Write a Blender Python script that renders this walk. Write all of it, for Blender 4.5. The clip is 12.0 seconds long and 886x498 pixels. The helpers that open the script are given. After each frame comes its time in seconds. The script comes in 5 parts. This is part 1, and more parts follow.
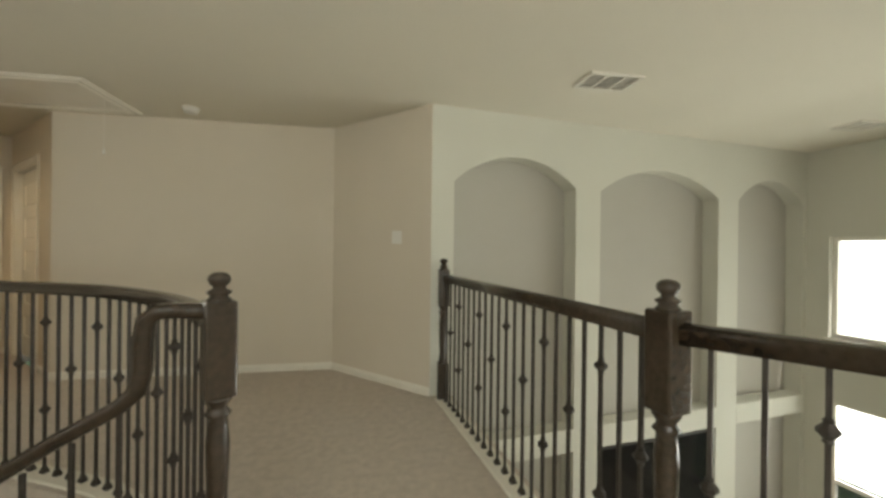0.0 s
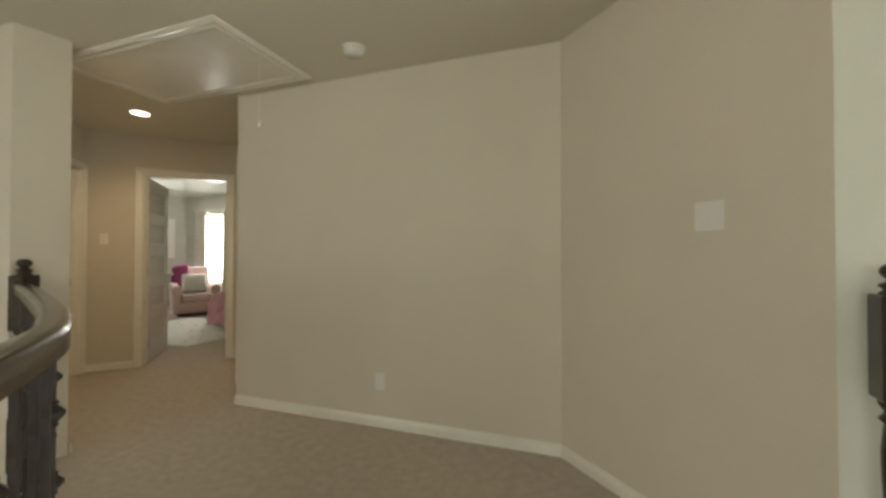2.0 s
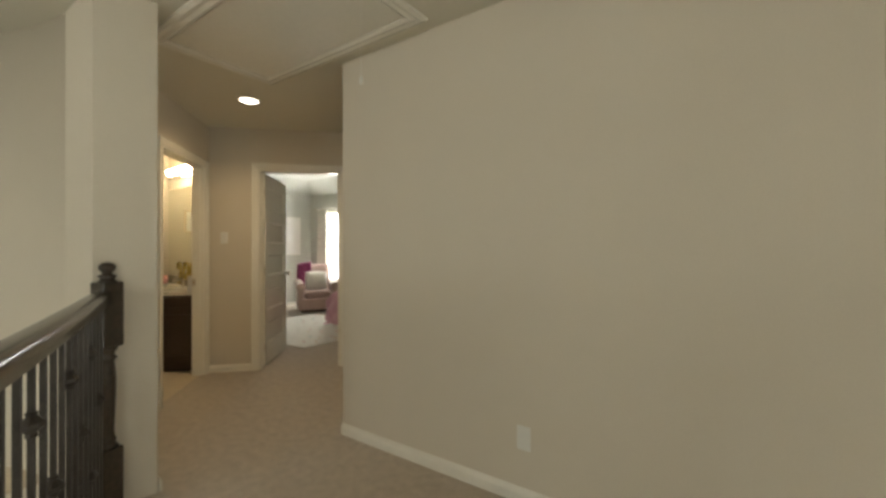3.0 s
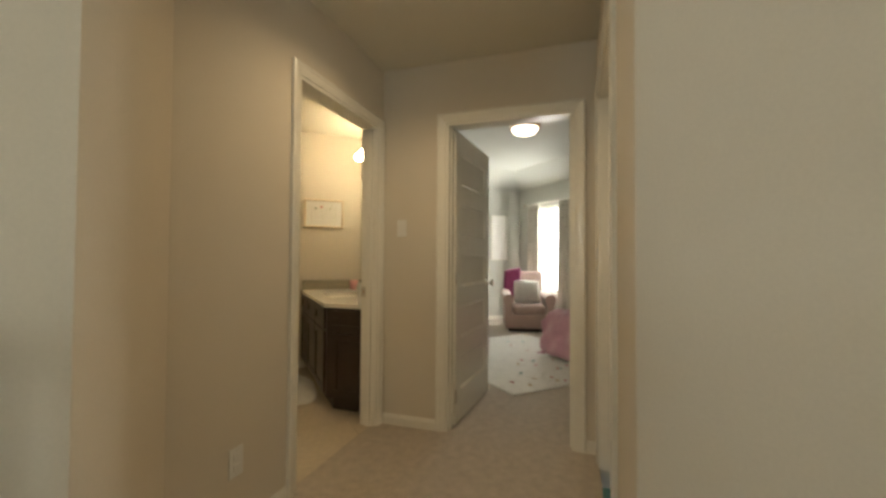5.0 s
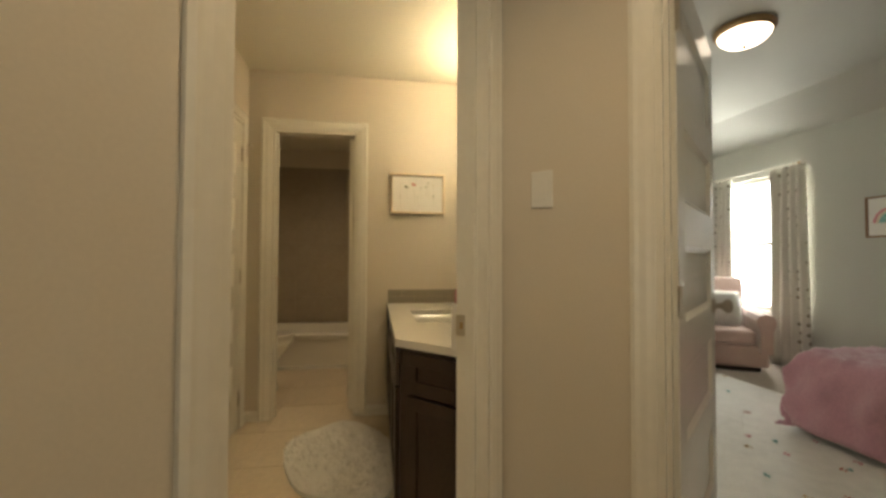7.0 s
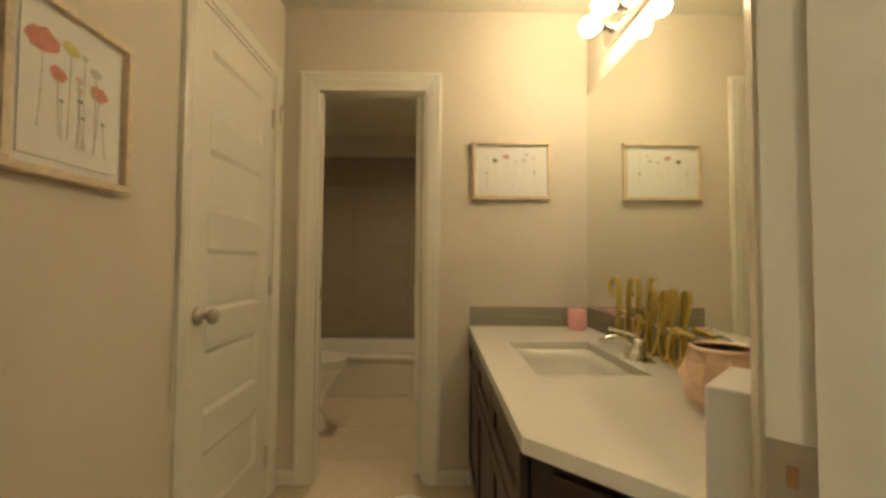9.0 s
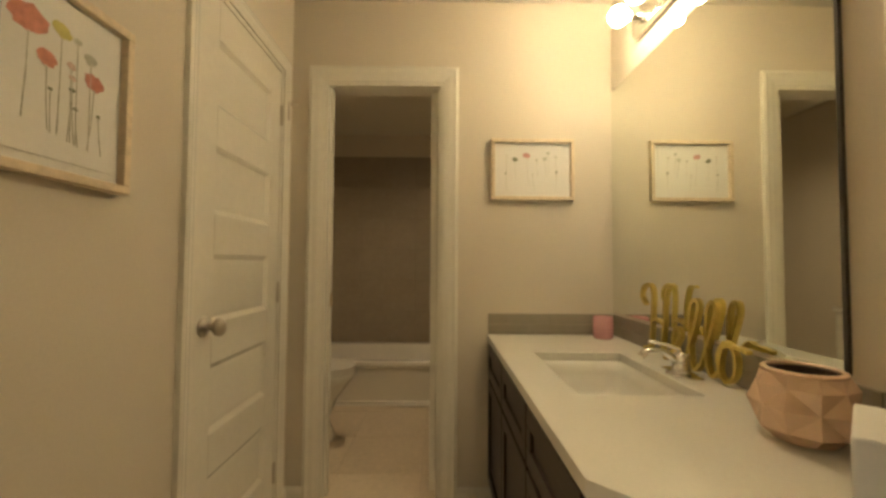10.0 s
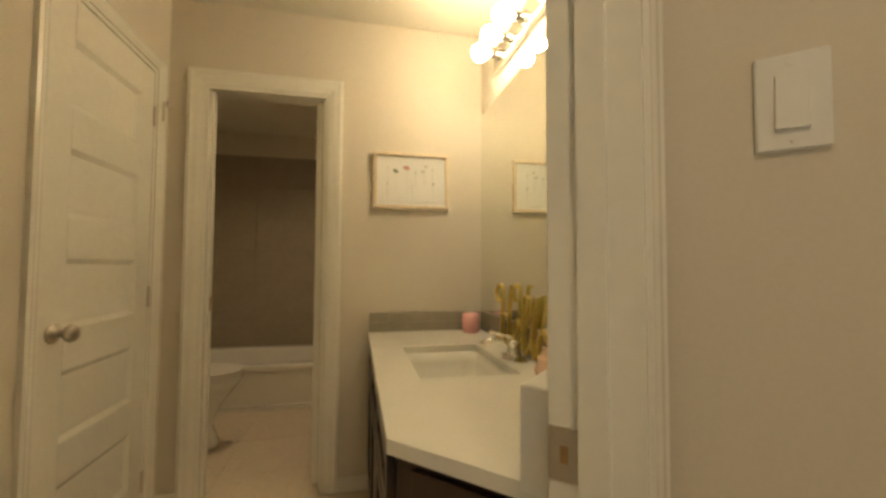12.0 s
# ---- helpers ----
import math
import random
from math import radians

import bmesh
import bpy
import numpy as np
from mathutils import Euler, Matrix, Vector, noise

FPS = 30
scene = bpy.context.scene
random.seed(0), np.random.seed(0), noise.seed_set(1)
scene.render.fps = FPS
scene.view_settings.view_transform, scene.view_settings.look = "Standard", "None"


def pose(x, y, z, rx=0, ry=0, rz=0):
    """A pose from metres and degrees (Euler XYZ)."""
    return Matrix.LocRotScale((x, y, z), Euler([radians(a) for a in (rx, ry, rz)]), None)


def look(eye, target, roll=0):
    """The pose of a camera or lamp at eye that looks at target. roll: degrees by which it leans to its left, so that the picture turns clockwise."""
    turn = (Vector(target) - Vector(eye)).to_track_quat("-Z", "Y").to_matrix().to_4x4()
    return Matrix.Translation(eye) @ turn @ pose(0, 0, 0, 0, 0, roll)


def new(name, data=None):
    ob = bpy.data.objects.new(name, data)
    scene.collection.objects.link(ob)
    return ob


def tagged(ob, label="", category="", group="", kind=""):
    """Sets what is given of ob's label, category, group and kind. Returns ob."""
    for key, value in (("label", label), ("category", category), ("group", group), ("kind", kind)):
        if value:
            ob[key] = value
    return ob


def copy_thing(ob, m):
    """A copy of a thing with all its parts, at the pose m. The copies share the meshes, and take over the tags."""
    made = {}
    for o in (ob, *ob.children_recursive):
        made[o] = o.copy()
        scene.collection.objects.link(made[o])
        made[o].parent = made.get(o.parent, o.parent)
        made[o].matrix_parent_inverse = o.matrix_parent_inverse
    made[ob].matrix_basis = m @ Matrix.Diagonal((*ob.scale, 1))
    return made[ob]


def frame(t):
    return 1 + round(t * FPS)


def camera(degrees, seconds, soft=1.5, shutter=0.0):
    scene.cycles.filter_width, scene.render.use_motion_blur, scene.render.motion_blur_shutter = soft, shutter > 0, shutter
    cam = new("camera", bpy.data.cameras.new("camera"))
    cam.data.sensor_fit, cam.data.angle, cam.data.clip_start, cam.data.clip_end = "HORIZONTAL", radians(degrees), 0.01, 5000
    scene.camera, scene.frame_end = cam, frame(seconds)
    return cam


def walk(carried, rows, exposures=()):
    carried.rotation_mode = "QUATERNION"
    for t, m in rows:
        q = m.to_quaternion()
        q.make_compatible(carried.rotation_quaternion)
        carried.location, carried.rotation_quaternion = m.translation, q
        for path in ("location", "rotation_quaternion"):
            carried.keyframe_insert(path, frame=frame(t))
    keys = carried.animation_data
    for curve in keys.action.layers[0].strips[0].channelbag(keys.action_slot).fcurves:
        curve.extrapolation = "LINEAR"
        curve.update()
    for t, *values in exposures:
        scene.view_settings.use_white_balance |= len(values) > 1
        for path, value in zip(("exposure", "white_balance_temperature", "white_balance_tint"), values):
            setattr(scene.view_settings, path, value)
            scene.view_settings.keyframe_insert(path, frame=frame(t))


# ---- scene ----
cam = camera(95.0, 12.0, soft=3.0)
PATH = [
    (0, (0.351, -0.147, 1.236), (0.702, 1.822, 1.233), 0.7),
    (0.5, (0.406, 0.342, 1.214), (0.469, 2.341, 1.216), 0.4),
    (1, (0.409, 0.804, 1.183), (0.212, 2.794, 1.201), 0.1),
    (1.5, (0.32, 1.228, 1.164), (-0.127, 3.177, 1.194), 0.2),
    (2, (0.14, 1.623, 1.179), (-0.544, 3.503, 1.205), 0.0),
    (2.5, (-0.089, 2.0, 1.203), (-1.016, 3.773, 1.222), -0.1),
    (3, (-0.411, 2.291, 1.209), (-1.567, 3.922, 1.214), -0.1),
    (3.5, (-0.726, 2.586, 1.162), (-2.115, 4.025, 1.186), -0.2),
    (3.7, (-0.883, 2.716, 1.139), (-2.346, 4.078, 1.18), 0.1),
    (5.3, (-2.13, 3.456, 1.127), (-3.972, 4.233, 1.176), -0.0),
    (5.5, (-2.268, 3.513, 1.107), (-4.138, 4.221, 1.162), -0.2),
    (6, (-2.653, 3.647, 1.104), (-4.573, 4.204, 1.157), 0.1),
    (6.5, (-3.034, 3.786, 1.097), (-4.985, 4.223, 1.153), 0.1),
    (7, (-3.336, 3.826, 1.117), (-5.31, 4.146, 1.167), 0.2),
    (7.2, (-3.485, 3.828, 1.106), (-5.466, 4.094, 1.171), -0.1),
    (9, (-4.234, 3.744, 1.112), (-6.233, 3.766, 1.184), 0.4),
    (9.5, (-4.321, 3.704, 1.114), (-6.319, 3.722, 1.19), 0.5),
    (10, (-4.343, 3.669, 1.129), (-6.342, 3.684, 1.206), 0.4),
    (10.5, (-4.327, 3.659, 1.142), (-6.324, 3.721, 1.223), 0.5),
    (11, (-4.286, 3.693, 1.138), (-6.278, 3.855, 1.22), 0.4),
    (11.5, (-4.226, 3.758, 1.145), (-6.205, 4.034, 1.224), 0.4),
    (12, (-4.158, 3.837, 1.141), (-6.113, 4.251, 1.225), 0.3),
]
EXPOSURES = [(0.0, 0.05, 6500, 10), (3.7, 0.05, 6500, 10), (5.5, 0.15, 6500, 10), (7.2, 0.13, 6500, 10), (9.0, 0.32, 6500, 10), (12.0, 0.28, 6500, 10)]
walk(cam, [(t, look(eye, target, roll)) for t, eye, target, roll in PATH], EXPOSURES)

# ---- world and lights ----
world = bpy.data.worlds.new("world")
scene.world = world
world.use_nodes = True
wn = world.node_tree
sky = wn.nodes.new("ShaderNodeTexSky")
sky.sky_type, sky.sun_disc = "NISHITA", False
sky.sun_elevation, sky.sun_rotation = radians(50), radians(200)
wn.links.new(sky.outputs["Color"], wn.nodes["Background"].inputs["Color"])
wn.nodes["Background"].inputs["Strength"].default_value = 0.12
sun_data = bpy.data.lights.new("sun", "SUN")
sun_data.energy, sun_data.angle, sun_data.color = 2.5, radians(0.6), (1.0, 0.95, 0.88)
sun = new("sun", sun_data)
sun.matrix_world = pose(0, 0, 20, 40, 0, 20)


def area_lamp(name, m, w, h, watts, color):
    d = bpy.data.lights.new(name, "AREA")
    d.shape, d.size, d.size_y, d.energy, d.color = "RECTANGLE", w, h, watts, color
    o = new(name, d)
    o.matrix_world = m
    return o


GREAT_W, LOFT_FILL_W, CAN_W, TOILET_FILL_W, BED_W = 14.0, 22.0, 27.0, 30.0, 105.0
DAY = (0.97, 1.0, 0.89)
WARM = (1.0, 0.74, 0.42)


# ---- materials ----
def material(name, color, rough=0.5, metal=0.0, var=0.08, scale=2.0, grain=60.0, bump=0.05, dist=0.002, spec=0.5, second=None, coat=0.0, sheen=0.0):
    """Base colour with variation at two scales and a fine relief."""
    m = bpy.data.materials.new(name)
    m.use_nodes = True
    t = m.node_tree
    b = t.nodes["Principled BSDF"]
    co = t.nodes.new("ShaderNodeTexCoord")
    n1, n2 = t.nodes.new("ShaderNodeTexNoise"), t.nodes.new("ShaderNodeTexNoise")
    n1.inputs["Scale"].default_value, n1.inputs["Detail"].default_value = scale, 4
    n2.inputs["Scale"].default_value, n2.inputs["Detail"].default_value = grain, 3
    t.links.new(co.outputs["Object"], n1.inputs["Vector"])
    t.links.new(co.outputs["Object"], n2.inputs["Vector"])
    mix = t.nodes.new("ShaderNodeMixRGB")
    mix.blend_type = "MIX"
    add = t.nodes.new("ShaderNodeMath")
    add.operation = "MULTIPLY_ADD"
    add.inputs[1].default_value = 0.5
    half = t.nodes.new("ShaderNodeMath")
    half.operation = "MULTIPLY"
    half.inputs[1].default_value = 0.5
    t.links.new(n2.outputs["Fac"], half.inputs[0])
    t.links.new(n1.outputs["Fac"], add.inputs[0])
    t.links.new(half.outputs[0], add.inputs[2])
    ramp = t.nodes.new("ShaderNodeMapRange")
    ramp.inputs["From Min"].default_value, ramp.inputs["From Max"].default_value = 0.35, 0.65
    t.links.new(add.outputs[0], ramp.inputs["Value"])
    t.links.new(ramp.outputs["Result"], mix.inputs["Fac"])
    c2 = second or tuple(c * (1 + var) for c in color)
    mix.inputs["Color1"].default_value = (*[c * (1 - var) for c in color], 1)
    mix.inputs["Color2"].default_value = (*c2, 1)
    t.links.new(mix.outputs["Color"], b.inputs["Base Color"])
    b.inputs["Roughness"].default_value, b.inputs["Metallic"].default_value = rough, metal
    b.inputs["Specular IOR Level"].default_value = spec
    b.inputs["Coat Weight"].default_value = coat
    b.inputs["Sheen Weight"].default_value = sheen
    if bump:
        bm_node = t.nodes.new("ShaderNodeBump")
        bm_node.inputs["Strength"].default_value, bm_node.inputs["Distance"].default_value = bump, dist
        t.links.new(n2.outputs["Fac"], bm_node.inputs["Height"])
        t.links.new(bm_node.outputs["Normal"], b.inputs["Normal"])
    return m


def emitter(name, color, strength):
    m = bpy.data.materials.new(name)
    m.use_nodes = True
    b = m.node_tree.nodes["Principled BSDF"]
    b.inputs["Base Color"].default_value = (*color, 1)
    b.inputs["Emission Color"].default_value = (*color, 1)
    b.inputs["Emission Strength"].default_value = strength
    return m


PAINT = material("wall_paint", (0.66, 0.595, 0.495), 0.85, var=0.03, scale=1.2, grain=140, bump=0.12, dist=0.002, spec=0.2)
# taupe for the niche backs, darker than the wall round them
NICHE = material("niche_back_taupe", (0.44, 0.42, 0.37), 0.85, var=0.03, scale=1.2, grain=140, bump=0.12, dist=0.002, spec=0.2)
GREAT = material("great_room_paint", (0.60, 0.59, 0.515), 0.8, var=0.03, scale=1.2, grain=140, bump=0.12, dist=0.002, spec=0.2)
CEIL = material("ceiling_paint", (0.70, 0.66, 0.56), 0.9, var=0.03, scale=0.9, grain=160, bump=0.15, dist=0.002, spec=0.15)
BEDPAINT = material("bedroom_paint", (0.53, 0.53, 0.48), 0.85, var=0.03, scale=1.2, grain=140, bump=0.12, dist=0.002, spec=0.2)
TRIM = material("white_trim", (0.80, 0.765, 0.68), 0.22, var=0.03, scale=3, grain=40, bump=0.03)
CARPET = material("carpet", (0.51, 0.44, 0.365), 0.95, var=0.17, scale=18.0, grain=120, bump=1.0, dist=0.008, spec=0.1, sheen=0.3)
WOOD = material("dark_stained_wood", (0.038, 0.027, 0.018), 0.22, var=0.35, scale=4, grain=45, bump=0.05, coat=0.2)
IRON = material("oil_rubbed_iron", (0.045, 0.037, 0.03), 0.5, 0.4, var=0.3, scale=12, grain=90, bump=0.2)
PLASTIC = material("white_plastic", (0.75, 0.73, 0.68), 0.4, var=0.02, bump=0.0)
TILE = material("floor_tile", (0.62, 0.53, 0.40), 0.35, var=0.08, scale=3, grain=30, bump=0.04)
GROUT = material("grout", (0.50, 0.43, 0.33), 0.9, var=0.1, grain=200, bump=0.2)
WALLGROUT = material("shower_grout", (0.31, 0.265, 0.20), 0.9, var=0.1, grain=200, bump=0.2)
WALLTILE = material("shower_tile", (0.34, 0.29, 0.22), 0.35, var=0.07, scale=2.5, grain=25, bump=0.04)
SPLASH = material("glass_splash_tile", (0.30, 0.27, 0.21), 0.18, var=0.06, scale=3, grain=20, bump=0.02)
PORCELAIN = material("porcelain", (0.78, 0.76, 0.70), 0.12, var=0.02, bump=0.0, coat=0.5)
QUARTZ = material("white_quartz", (0.76, 0.74, 0.68), 0.22, var=0.03, scale=5, grain=150, bump=0.0)
CABINET = material("espresso_cabinet", (0.034, 0.020, 0.013), 0.38, var=0.25, scale=5, grain=60, bump=0.05)
NICKEL = material("brushed_nickel", (0.55, 0.50, 0.43), 0.28, 1.0, var=0.06, grain=150, bump=0.03)
CHROME = material("chrome", (0.80, 0.78, 0.74), 0.10, 1.0, var=0.02, bump=0.0)
BRASS = material("aged_brass", (0.42, 0.29, 0.15), 0.35, 1.0, var=0.15, grain=70, bump=0.05)
GOLD = material("gold_leaf", (0.62, 0.47, 0.13), 0.35, 0.6, var=0.12, grain=80, bump=0.1)
ROSE = material("rose_gold_glaze", (0.86, 0.62, 0.47), 0.22, 0.3, var=0.08, grain=20, bump=0.02)
POTINSIDE = material("pot_inside", (0.05, 0.025, 0.015), 0.6, var=0.2, bump=0.1)
PINKGLASS = material("pink_candle_glass", (0.72, 0.36, 0.36), 0.15, var=0.05, bump=0.0)
BLUSH = material("blush_linen", (0.50, 0.365, 0.31), 0.9, var=0.08, scale=6, grain=260, bump=0.35, dist=0.002, sheen=0.4)
PINKQUILT = material("pink_quilt", (0.58, 0.31, 0.38), 0.9, var=0.10, scale=7, grain=70, bump=0.8, dist=0.006, sheen=0.5)
MAGENTA = material("magenta_throw", (0.22, 0.03, 0.11), 0.95, var=0.2, scale=20, grain=260, bump=0.6, dist=0.004, sheen=0.4)
FUR = material("white_faux_fur", (0.90, 0.88, 0.82), 0.95, var=0.08, scale=12, grain=220, bump=0.9, dist=0.01, sheen=0.5)
LINEN = material("white_sheet", (0.72, 0.70, 0.66), 0.9, var=0.05, grain=200, bump=0.2)
OAK = material("light_oak_frame", (0.68, 0.56, 0.40), 0.5, var=0.15, scale=5, grain=60, bump=0.08)
WALNUT = material("brown_wood_frame", (0.24, 0.13, 0.07), 0.5, var=0.15, scale=5, grain=60, bump=0.08)
PAPER = material("art_paper", (0.80, 0.78, 0.74), 0.8, var=0.02, grain=120, bump=0.05)
BLACKGLASS = material("black_screen", (0.006, 0.006, 0.007), 0.12, var=0.1, bump=0.0)
DARKGLASS = material("dark_frame", (0.05, 0.045, 0.04), 0.4, var=0.1)
RED = material("poppy_red", (0.60, 0.25, 0.19), 0.8, var=0.2, scale=30, grain=90, bump=0.0)
YELLOW = material("flower_yellow", (0.62, 0.56, 0.20), 0.8, var=0.15, scale=30, grain=90, bump=0.0)
STEM = material("stem_grey_green", (0.58, 0.56, 0.48), 0.8, var=0.2, scale=30, bump=0.0)
LEAF = material("watercolour_leaf", (0.24, 0.25, 0.17), 0.8, var=0.3, scale=60, grain=150, bump=0.0)
PALERED = material("watercolour_pink", (0.62, 0.33, 0.30), 0.8, var=0.15, scale=60, grain=150, bump=0.0)
PALEGREY = material("watercolour_grey", (0.55, 0.55, 0.47), 0.8, var=0.2, scale=60, grain=150, bump=0.0)
BLUSHDOT = material("watercolour_blush", (0.66, 0.50, 0.44), 0.8, var=0.2, scale=60, grain=150, bump=0.0)
TEAL = material("rainbow_teal", (0.25, 0.48, 0.46), 0.8, var=0.1, scale=30, grain=90, bump=0.1)
PINK = material("rainbow_pink", (0.66, 0.28, 0.32), 0.8, var=0.1, scale=30, grain=90, bump=0.1)
MUSTARD = material("rainbow_mustard", (0.62, 0.42, 0.16), 0.9, var=0.1, scale=40, grain=200, bump=0.4)
CREAM = material("rainbow_cream", (0.70, 0.60, 0.48), 0.9, var=0.1, scale=40, grain=200, bump=0.4)
CURTAIN = material("dotted_curtain", (0.66, 0.63, 0.56), 0.9, var=0.04, grain=200, bump=0.2)
BULB = emitter("lit_bulb", (1.0, 0.81, 0.50), 50.0)
LAMPGLASS = emitter("lit_frosted_glass", (1.0, 0.84, 0.64), 4.5)
CANLIGHT = emitter("lit_recessed_lens", (1.0, 0.86, 0.66), 6.0)
GRASS = material("garden_green", (0.10, 0.14, 0.05), 0.9, var=0.3, scale=2, grain=20, bump=0.3)
mirror_m = material("mirror_silver", (0.86, 0.88, 0.80), 0.01, 1.0, var=0.0, bump=0.0)
glass_m = bpy.data.materials.new("window_glass")
glass_m.use_nodes = True
gb = glass_m.node_tree.nodes["Principled BSDF"]
gb.inputs["Transmission Weight"].default_value, gb.inputs["Roughness"].default_value, gb.inputs["IOR"].default_value = 1.0, 0.0, 1.45

# dots on the curtain cloth
ct = CURTAIN.node_tree
vor = ct.nodes.new("ShaderNodeTexVoronoi")
vor.inputs["Scale"].default_value = 11.0
vor.inputs["Randomness"].default_value = 0.25
cco = ct.nodes.new("ShaderNodeTexCoord")
ct.links.new(cco.outputs["Object"], vor.inputs["Vector"])
lt = ct.nodes.new("ShaderNodeMath")
lt.operation = "LESS_THAN"
lt.inputs[1].default_value = 0.22
ct.links.new(vor.outputs["Distance"], lt.inputs[0])
cm = ct.nodes.new("ShaderNodeMixRGB")
cb = ct.nodes["Principled BSDF"]
src = cb.inputs["Base Color"].links[0].from_socket
ct.links.new(lt.outputs[0], cm.inputs["Fac"])
ct.links.new(src, cm.inputs["Color1"])
cm.inputs["Color2"].default_value = (0.30, 0.26, 0.20, 1)
ct.links.new(cm.outputs["Color"], cb.inputs["Base Color"])
cb.inputs["Subsurface Weight"].default_value = 0.0


# ---- mesh tools ----
def link_mesh(name, bm, mat, smooth=False):
    me = bpy.data.meshes.new(name)
    bmesh.ops.recalc_face_normals(bm, faces=bm.faces)
    for f in bm.faces:
        f.smooth = smooth
    bm.to_mesh(me)
    bm.free()
    me.materials.append(mat)
    return new(name, me)


def part(name, bm, mat, parent, label="", smooth=False):
    o = link_mesh(name, bm, mat, smooth)
    o.parent = parent
    if label:
        tagged(o, label)
    return o


def struct(name, bm, mat, label="", smooth=False):
    return tagged(link_mesh(name, bm, mat, smooth), label, "", "", "structure")


def thing(name, m, label, category, group=""):
    e = new(name)
    e.matrix_world = m
    return tagged(e, label, category, group)


def box(x0, x1, y0, y1, z0, z1, bevel=0.0, bm=None, seg=2):
    own = bm is None or bevel > 0
    b = bmesh.new() if own else bm
    geo = bmesh.ops.create_cube(b, size=1.0)
    for v in geo["verts"]:
        v.co = Vector(((x0 + x1) / 2 + v.co.x * (x1 - x0), (y0 + y1) / 2 + v.co.y * (y1 - y0), (z0 + z1) / 2 + v.co.z * (z1 - z0)))
    if bevel > 0:
        bmesh.ops.bevel(b, geom=b.edges[:], offset=bevel, segments=seg, affect="EDGES", profile=0.5)
    if bm is not None and own:
        join(bm, b)
        return bm
    return b


def join(bm, other, m=None):
    me = bpy.data.meshes.new("tmp")
    other.to_mesh(me)
    other.free()
    if m is not None:
        me.transform(m)
    bm.from_mesh(me)
    bpy.data.meshes.remove(me)
    return bm


def moved(bm, m):
    bmesh.ops.transform(bm, matrix=m, verts=bm.verts)
    return bm


def prism(pts, z0, z1, bm=None):
    bm = bm or bmesh.new()
    lo = [bm.verts.new((x, y, z0)) for x, y in pts]
    hi = [bm.verts.new((x, y, z1)) for x, y in pts]
    n = len(pts)
    bm.faces.new(lo[::-1])
    bm.faces.new(hi)
    for i in range(n):
        bm.faces.new((lo[i], lo[(i + 1) % n], hi[(i + 1) % n], hi[i]))
    return bm


def lathe(profile, seg=20, bm=None, at=(0, 0, 0)):
    """Turned shape from (radius, height) pairs."""
    bm = bm or bmesh.new()
    rings = []
    for r, z in profile:
        rings.append([bm.verts.new((at[0] + r * math.cos(2 * math.pi * k / seg), at[1] + r * math.sin(2 * math.pi * k / seg), at[2] + z)) for k in range(seg)])
    for a, b in zip(rings, rings[1:]):
        for k in range(seg):
            bm.faces.new((a[k], a[(k + 1) % seg], b[(k + 1) % seg], b[k]))
    bm.faces.new(rings[0][::-1])
    bm.faces.new(rings[-1])
    return bm


def sweep(path, profile, bm=None, up=Vector((0, 0, 1))):
    """A closed profile of (side, up) pairs carried along a path of points."""
    bm = bm or bmesh.new()
    path = [Vector(p) for p in path]
    rings = []
    for i, p in enumerate(path):
        t = (path[min(i + 1, len(path) - 1)] - path[max(i - 1, 0)]).normalized()
        side = t.cross(up)
        side = side.normalized() if side.length > 1e-4 else Vector((1, 0, 0))
        u = side.cross(t)
        rings.append([bm.verts.new(p + side * a + u * b) for a, b in profile])
    n = len(profile)
    for a, b in zip(rings, rings[1:]):
        for k in range(n):
            bm.faces.new((a[k], a[(k + 1) % n], b[(k + 1) % n], b[k]))
    bm.faces.new(rings[0][::-1])
    bm.faces.new(rings[-1])
    return bm


def round_profile(r, n=8):
    return [(r * math.cos(2 * math.pi * k / n), r * math.sin(2 * math.pi * k / n)) for k in range(n)]


def spline(pts, n=8):
    pts = [Vector(p) for p in pts]
    out = []
    for i in range(len(pts) - 1):
        p0, p1, p2, p3 = pts[max(i - 1, 0)], pts[i], pts[i + 1], pts[min(i + 2, len(pts) - 1)]
        for k in range(n):
            t = k / n
            out.append(0.5 * (2 * p1 + (p2 - p0) * t + (2 * p0 - 5 * p1 + 4 * p2 - p3) * t * t + (3 * p1 - p0 - 3 * p2 + p3) * t ** 3))
    out.append(pts[-1])
    return out


def along(p0, p1):
    """Frame of a wall: x runs from p0 to p1, y to the left of it, z up."""
    d = math.degrees(math.atan2(p1[1] - p0[1], p1[0] - p0[0]))
    return pose(p0[0], p0[1], 0, 0, 0, d), math.hypot(p1[0] - p0[0], p1[1] - p0[1])


def wall(name, p0, p1, thick, z0, z1, mat, openings=(), label="painted plaster wall"):
    """Wall from p0 to p1, seen face on the line, thickness to the left of it; openings are (s0, s1, bottom, top)."""
    m, length = along(p0, p1)
    bm = bmesh.new()
    s = 0.0
    y0, y1 = min(0, thick), max(0, thick)
    for a, b, lo, hi in sorted(openings):
        if a > s:
            box(s, a, y0, y1, z0, z1, bm=bm)
        if lo > z0:
            box(a, b, y0, y1, z0, lo, bm=bm)
        if hi < z1:
            box(a, b, y0, y1, hi, z1, bm=bm)
        s = b
    if s < length:
        box(s, length, y0, y1, z0, z1, bm=bm)
    o = struct(name, bm, mat, label)
    o.matrix_world = m
    return o


